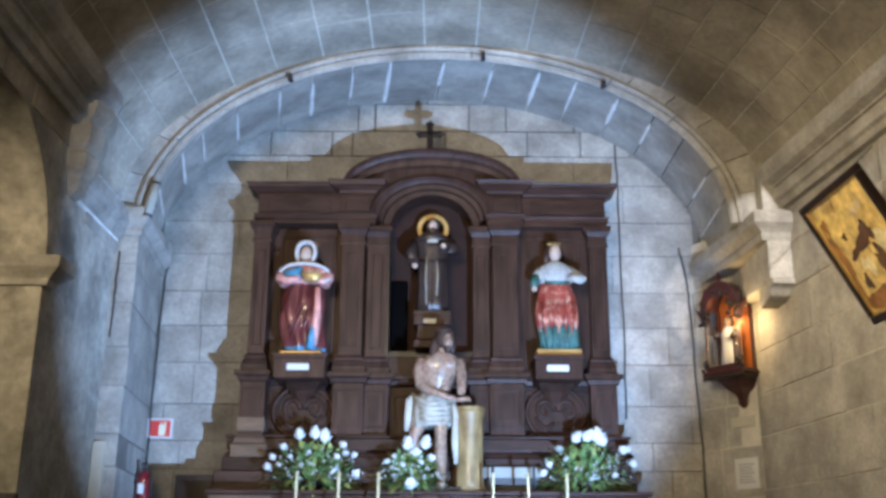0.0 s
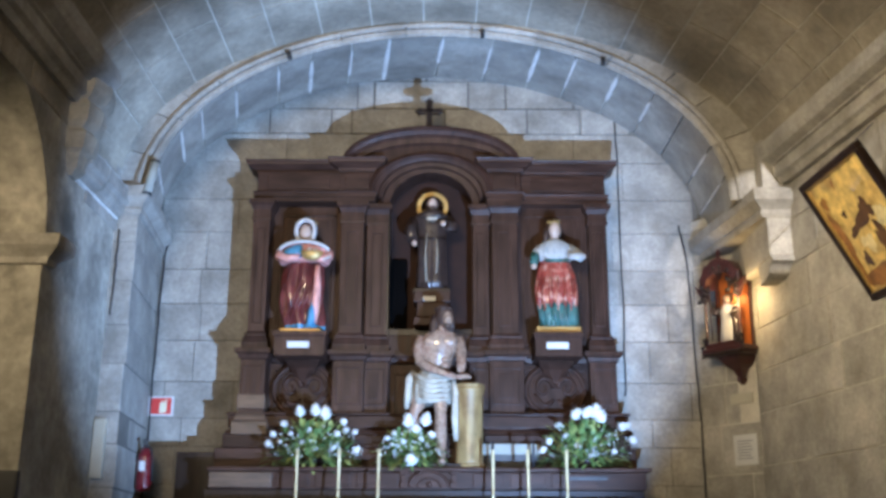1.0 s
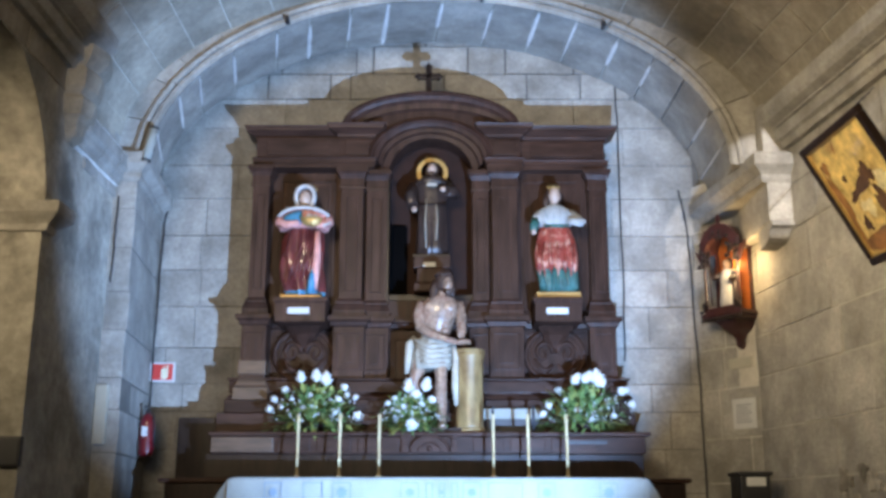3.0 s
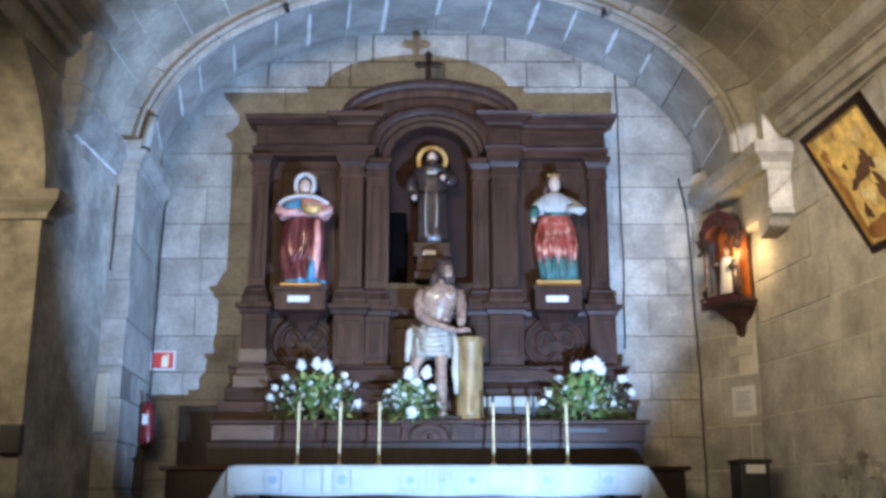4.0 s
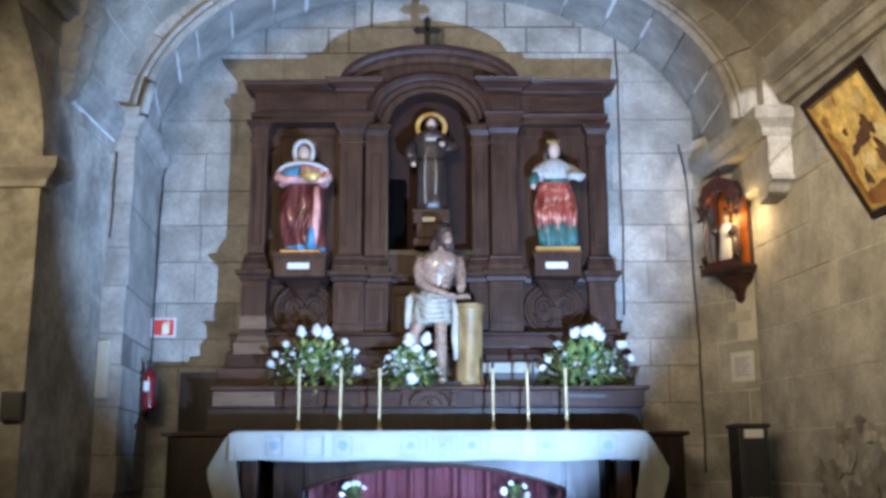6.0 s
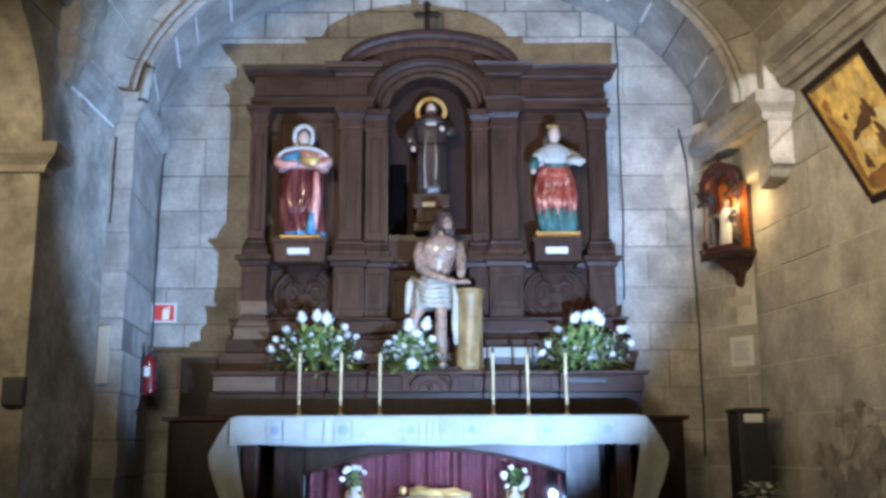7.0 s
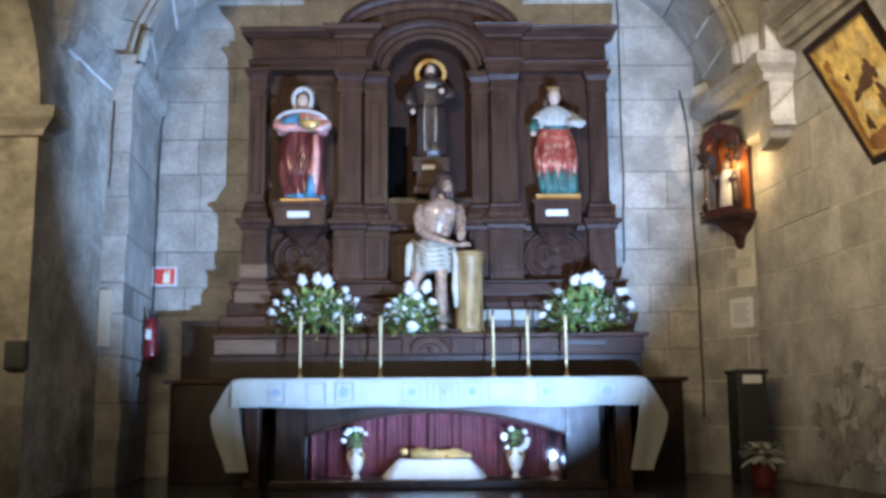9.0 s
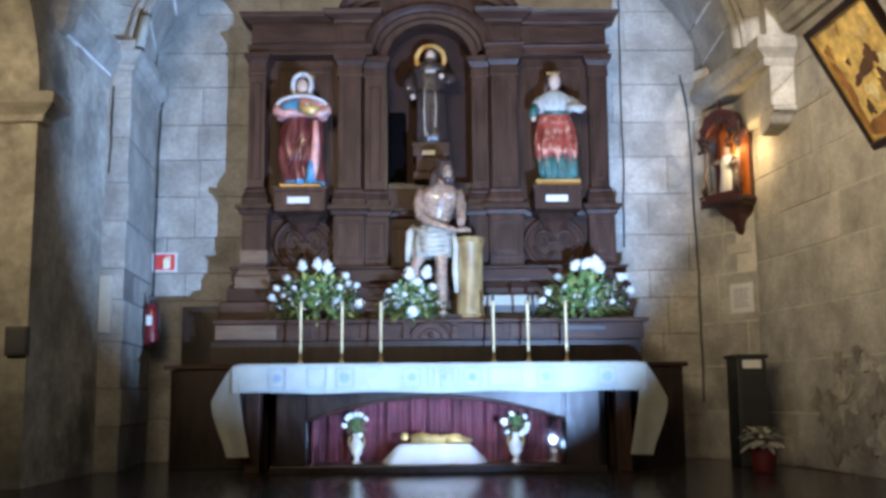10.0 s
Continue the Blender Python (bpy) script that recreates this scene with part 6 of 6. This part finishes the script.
# painting that leans out from the right wall
P_A, P_B, P_C = Vector((3.016, 8.22, 3.634)), Vector((3.09, 7.19, 3.634)), Vector((3.56, 8.25, 2.66))
pu, pv = (P_B - P_A).normalized(), (P_C - P_A).normalized()
pn = pu.cross(pv).normalized()
if pn.x > 0:
    pn = -pn
PW, PH = (P_B - P_A).length, (P_C - P_A).length
pt = thing("painting", "ochre oil painting in a dark gilt-edged frame", "painting")
PM = Matrix(((pu.x, pv.x, pn.x, P_A.x), (pu.y, pv.y, pn.y, P_A.y), (pu.z, pv.z, pn.z, P_A.z), (0, 0, 0, 1)))
part("canvas", B(0.05, PW - 0.05, 0.05, PH - 0.05, -0.02, -0.005), CANVAS, pt)
for r in ((0, PW, 0, 0.06, -0.04, 0.025), (0, PW, PH - 0.06, PH, -0.04, 0.025), (0, 0.06, 0.06, PH - 0.06, -0.04, 0.025), (PW - 0.06, PW, 0.06, PH - 0.06, -0.04, 0.025)):
    part("frame_bar", B(*r, bevel=0.01), WOOD_D, pt, "dark wooden frame bar")
part("gilt_slip", boxes((0.06, PW - 0.06, 0.06, 0.075, -0.01, 0.012), (0.06, PW - 0.06, PH - 0.075, PH - 0.06, -0.01, 0.012), (0.06, 0.075, 0.075, PH - 0.075, -0.01, 0.012), (PW - 0.075, PW - 0.06, 0.075, PH - 0.075, -0.01, 0.012)), GILT, pt, "gilt inner slip")
rnd = random.Random(41)


def daub(u, v, ru, rv, turn, mat, lift, label):
    """An irregular painted patch on the canvas."""
    bm = bmesh.new()
    ph = [rnd.uniform(0, 6.28) for _ in range(4)]
    ring = []
    for k in range(30):
        a = 2 * math.pi * k / 30
        r = 1 + 0.22 * math.sin(3 * a + ph[0]) + 0.15 * math.sin(5 * a + ph[1]) + 0.10 * math.sin(9 * a + ph[2])
        x, y = ru * r * math.cos(a), rv * r * math.sin(a)
        ring.append((min(max(PW * u + x * math.cos(turn) - y * math.sin(turn), 0.08), PW - 0.08), min(max(PH * v + x * math.sin(turn) + y * math.cos(turn), 0.08), PH - 0.08)))
    prism(bm, ring, -0.006, -0.005 + lift, "z")
    part("painted_shape", bm, mat, pt, label)


for u, v, ru, rv, turn, mat, lift, label in (
        (0.12, 0.55, 0.05, 0.34, 0.05, PAINT_B, 0.001, "brown painted ground"),
        (0.45, 0.88, 0.42, 0.12, 0.0, PAINT_B, 0.0012, "brown painted ground"),
        (0.16, 0.22, 0.05, 0.06, 0.3, PAINT_B, 0.0014, "brown painted cloud"),
        (0.42, 0.13, 0.02, 0.05, 0.5, PAINT_B, 0.0014, "brown painted cloud"),
        (0.40, 0.62, 0.09, 0.07, 0.4, PAINT_L, 0.0018, "pale yellow painted cloud"),
        (0.75, 0.50, 0.10, 0.08, -0.3, PAINT_L, 0.0018, "pale yellow painted cloud"),
        (0.45, 0.47, 0.20, 0.05, -0.25, PAINT_D, 0.0026, "dark brown painted shape"),
        (0.62, 0.40, 0.09, 0.07, 0.6, PAINT_D, 0.0028, "dark brown painted shape"),
        (0.64, 0.70, 0.09, 0.20, -0.35, PAINT_D, 0.0030, "dark brown painted shape"),
        (0.32, 0.36, 0.03, 0.03, 0.0, PAINT_D, 0.0022, "dark brown painted shape"),
        (0.26, 0.72, 0.05, 0.06, 0.0, PAINT_D, 0.0022, "dark brown painted shape")):
    daub(u, v, ru, rv, turn, mat, lift, label)
part("hanging_wire", tube(bmesh.new(), [(PW * 0.5, 0.02, -0.03), (PW * 0.5, -0.12, -0.56)], 0.006, n=6), IRON, pt, "wire to the wall")
pt.matrix_world = PM

# ---- wall stones ----
courses(wall_left, (XL + 0.018, 8.885), (0, 1), 0.93, 3.705, [0.22, 0.23, 0.22, 0.24], (0.20, 0.36), 12, depth=0.03, joint=0.016)
courses(wall_back, (-3.22, YB), (1, 0), 6.1, 0.0, [0.46, 0.42, 0.46, 0.40, 0.30, 0.40, 0.46, 0.42, 0.40, 0.44, 0.40, 0.46, 0.36], (0.55, 1.2), 3, joint=0.008)
rnd = random.Random(19)
for z0, z1, xs in ((5.38, 5.70, (-3.2, -2.05, -1.32, -1.08, 0.02, 0.99, 1.62, 2.2, 2.85)), (5.70, 6.06, (-3.2, -1.9, -1.02, -0.82, 0.30, 0.74, 1.55, 2.85)), (6.06, 6.5, (-3.2, -1.6, -0.2, 1.1, 2.85))):
    for xa, xb in zip(xs, xs[1:]):
        g = rnd.uniform(0.008, 0.016)
        ob = new("stone", BLOCK_ME)
        ob.matrix_world = Matrix.Translation(((xa + xb) / 2, YB + rnd.uniform(-0.012, 0.004), (z0 + z1) / 2)) @ Matrix.Diagonal((xb - xa - 2 * g, 0.05, z1 - z0 - g * 1.4, 1))
        ob.parent = wall_back
courses(wall_right, (wall_r(10.66), 10.66), (wall_r(3) - wall_r(10.66), 3 - 10.66), 7.6, 0.0, [0.50, 0.50, 0.50, 0.53, 0.42, 0.44, 0.45, 0.44, 0.42, 0.42], (0.7, 1.2), 5)
courses(right_jamb, (2.85, YB), (0.44, -0.64), 0.777, 0.0, [0.50, 0.48, 0.46, 0.52, 0.44, 0.46, 0.45, 0.44, 0.45], (0.5, 0.8), 6)

PATCH = material("flaked_plaster", (0.43, 0.395, 0.33), 0.95, spread=0.4, big=6, fine=20, bump=0.6)
DAMP = material("damp_stained_plaster", (0.25, 0.225, 0.185), 0.9, spread=0.4, big=5, fine=16, bump=0.5)
# damp stains and flaked patches of old plaster low on the right wall
rnd = random.Random(31)
for yy, zz, rr, mat, out in ((9.35, 0.55, 0.20, DAMP, 0.012), (9.05, 0.95, 0.10, DAMP, 0.012), (8.72, 0.42, 0.24, DAMP, 0.0125), (9.1, 0.30, 0.22, DAMP, 0.013), (8.38, 0.62, 0.14, DAMP, 0.012), (8.75, 1.02, 0.07, DAMP, 0.012),
                             (8.98, 0.74, 0.13, PATCH, 0.016), (8.70, 0.66, 0.07, PATCH, 0.016), (8.45, 0.28, 0.16, PATCH, 0.016), (8.58, 0.92, 0.08, PATCH, 0.016), (8.83, 0.55, 0.05, PATCH, 0.016), (8.35, 0.85, 0.07, PATCH, 0.016)):
    bm = bmesh.new()
    n = 30
    ph = [rnd.uniform(0, 6.28) for _ in range(3)]
    ring = []
    for k in range(n):
        a = 2 * math.pi * k / n
        r = rr * (1 + 0.30 * math.sin(3 * a + ph[0]) + 0.2 * math.sin(7 * a + ph[1]) + 0.1 * math.sin(11 * a + ph[2]))
        ring.append((yy + r * math.cos(a), max(0.02, zz + 0.9 * r * math.sin(a))))
    a = [bm.verts.new((wall_r(y) - out, y, z)) for y, z in ring]
    b = [bm.verts.new((wall_r(y) + 0.004, y, z)) for y, z in ring]
    bm.faces.new(a)
    for k in range(n):
        bm.faces.new((a[k], b[k], b[(k + 1) % n], a[(k + 1) % n]))
    bmesh.ops.triangulate(bm, faces=[f for f in bm.faces if len(f.verts) > 4])
    part("plaster_patch" if mat is PATCH else "damp_patch", bm, mat, wall_right)
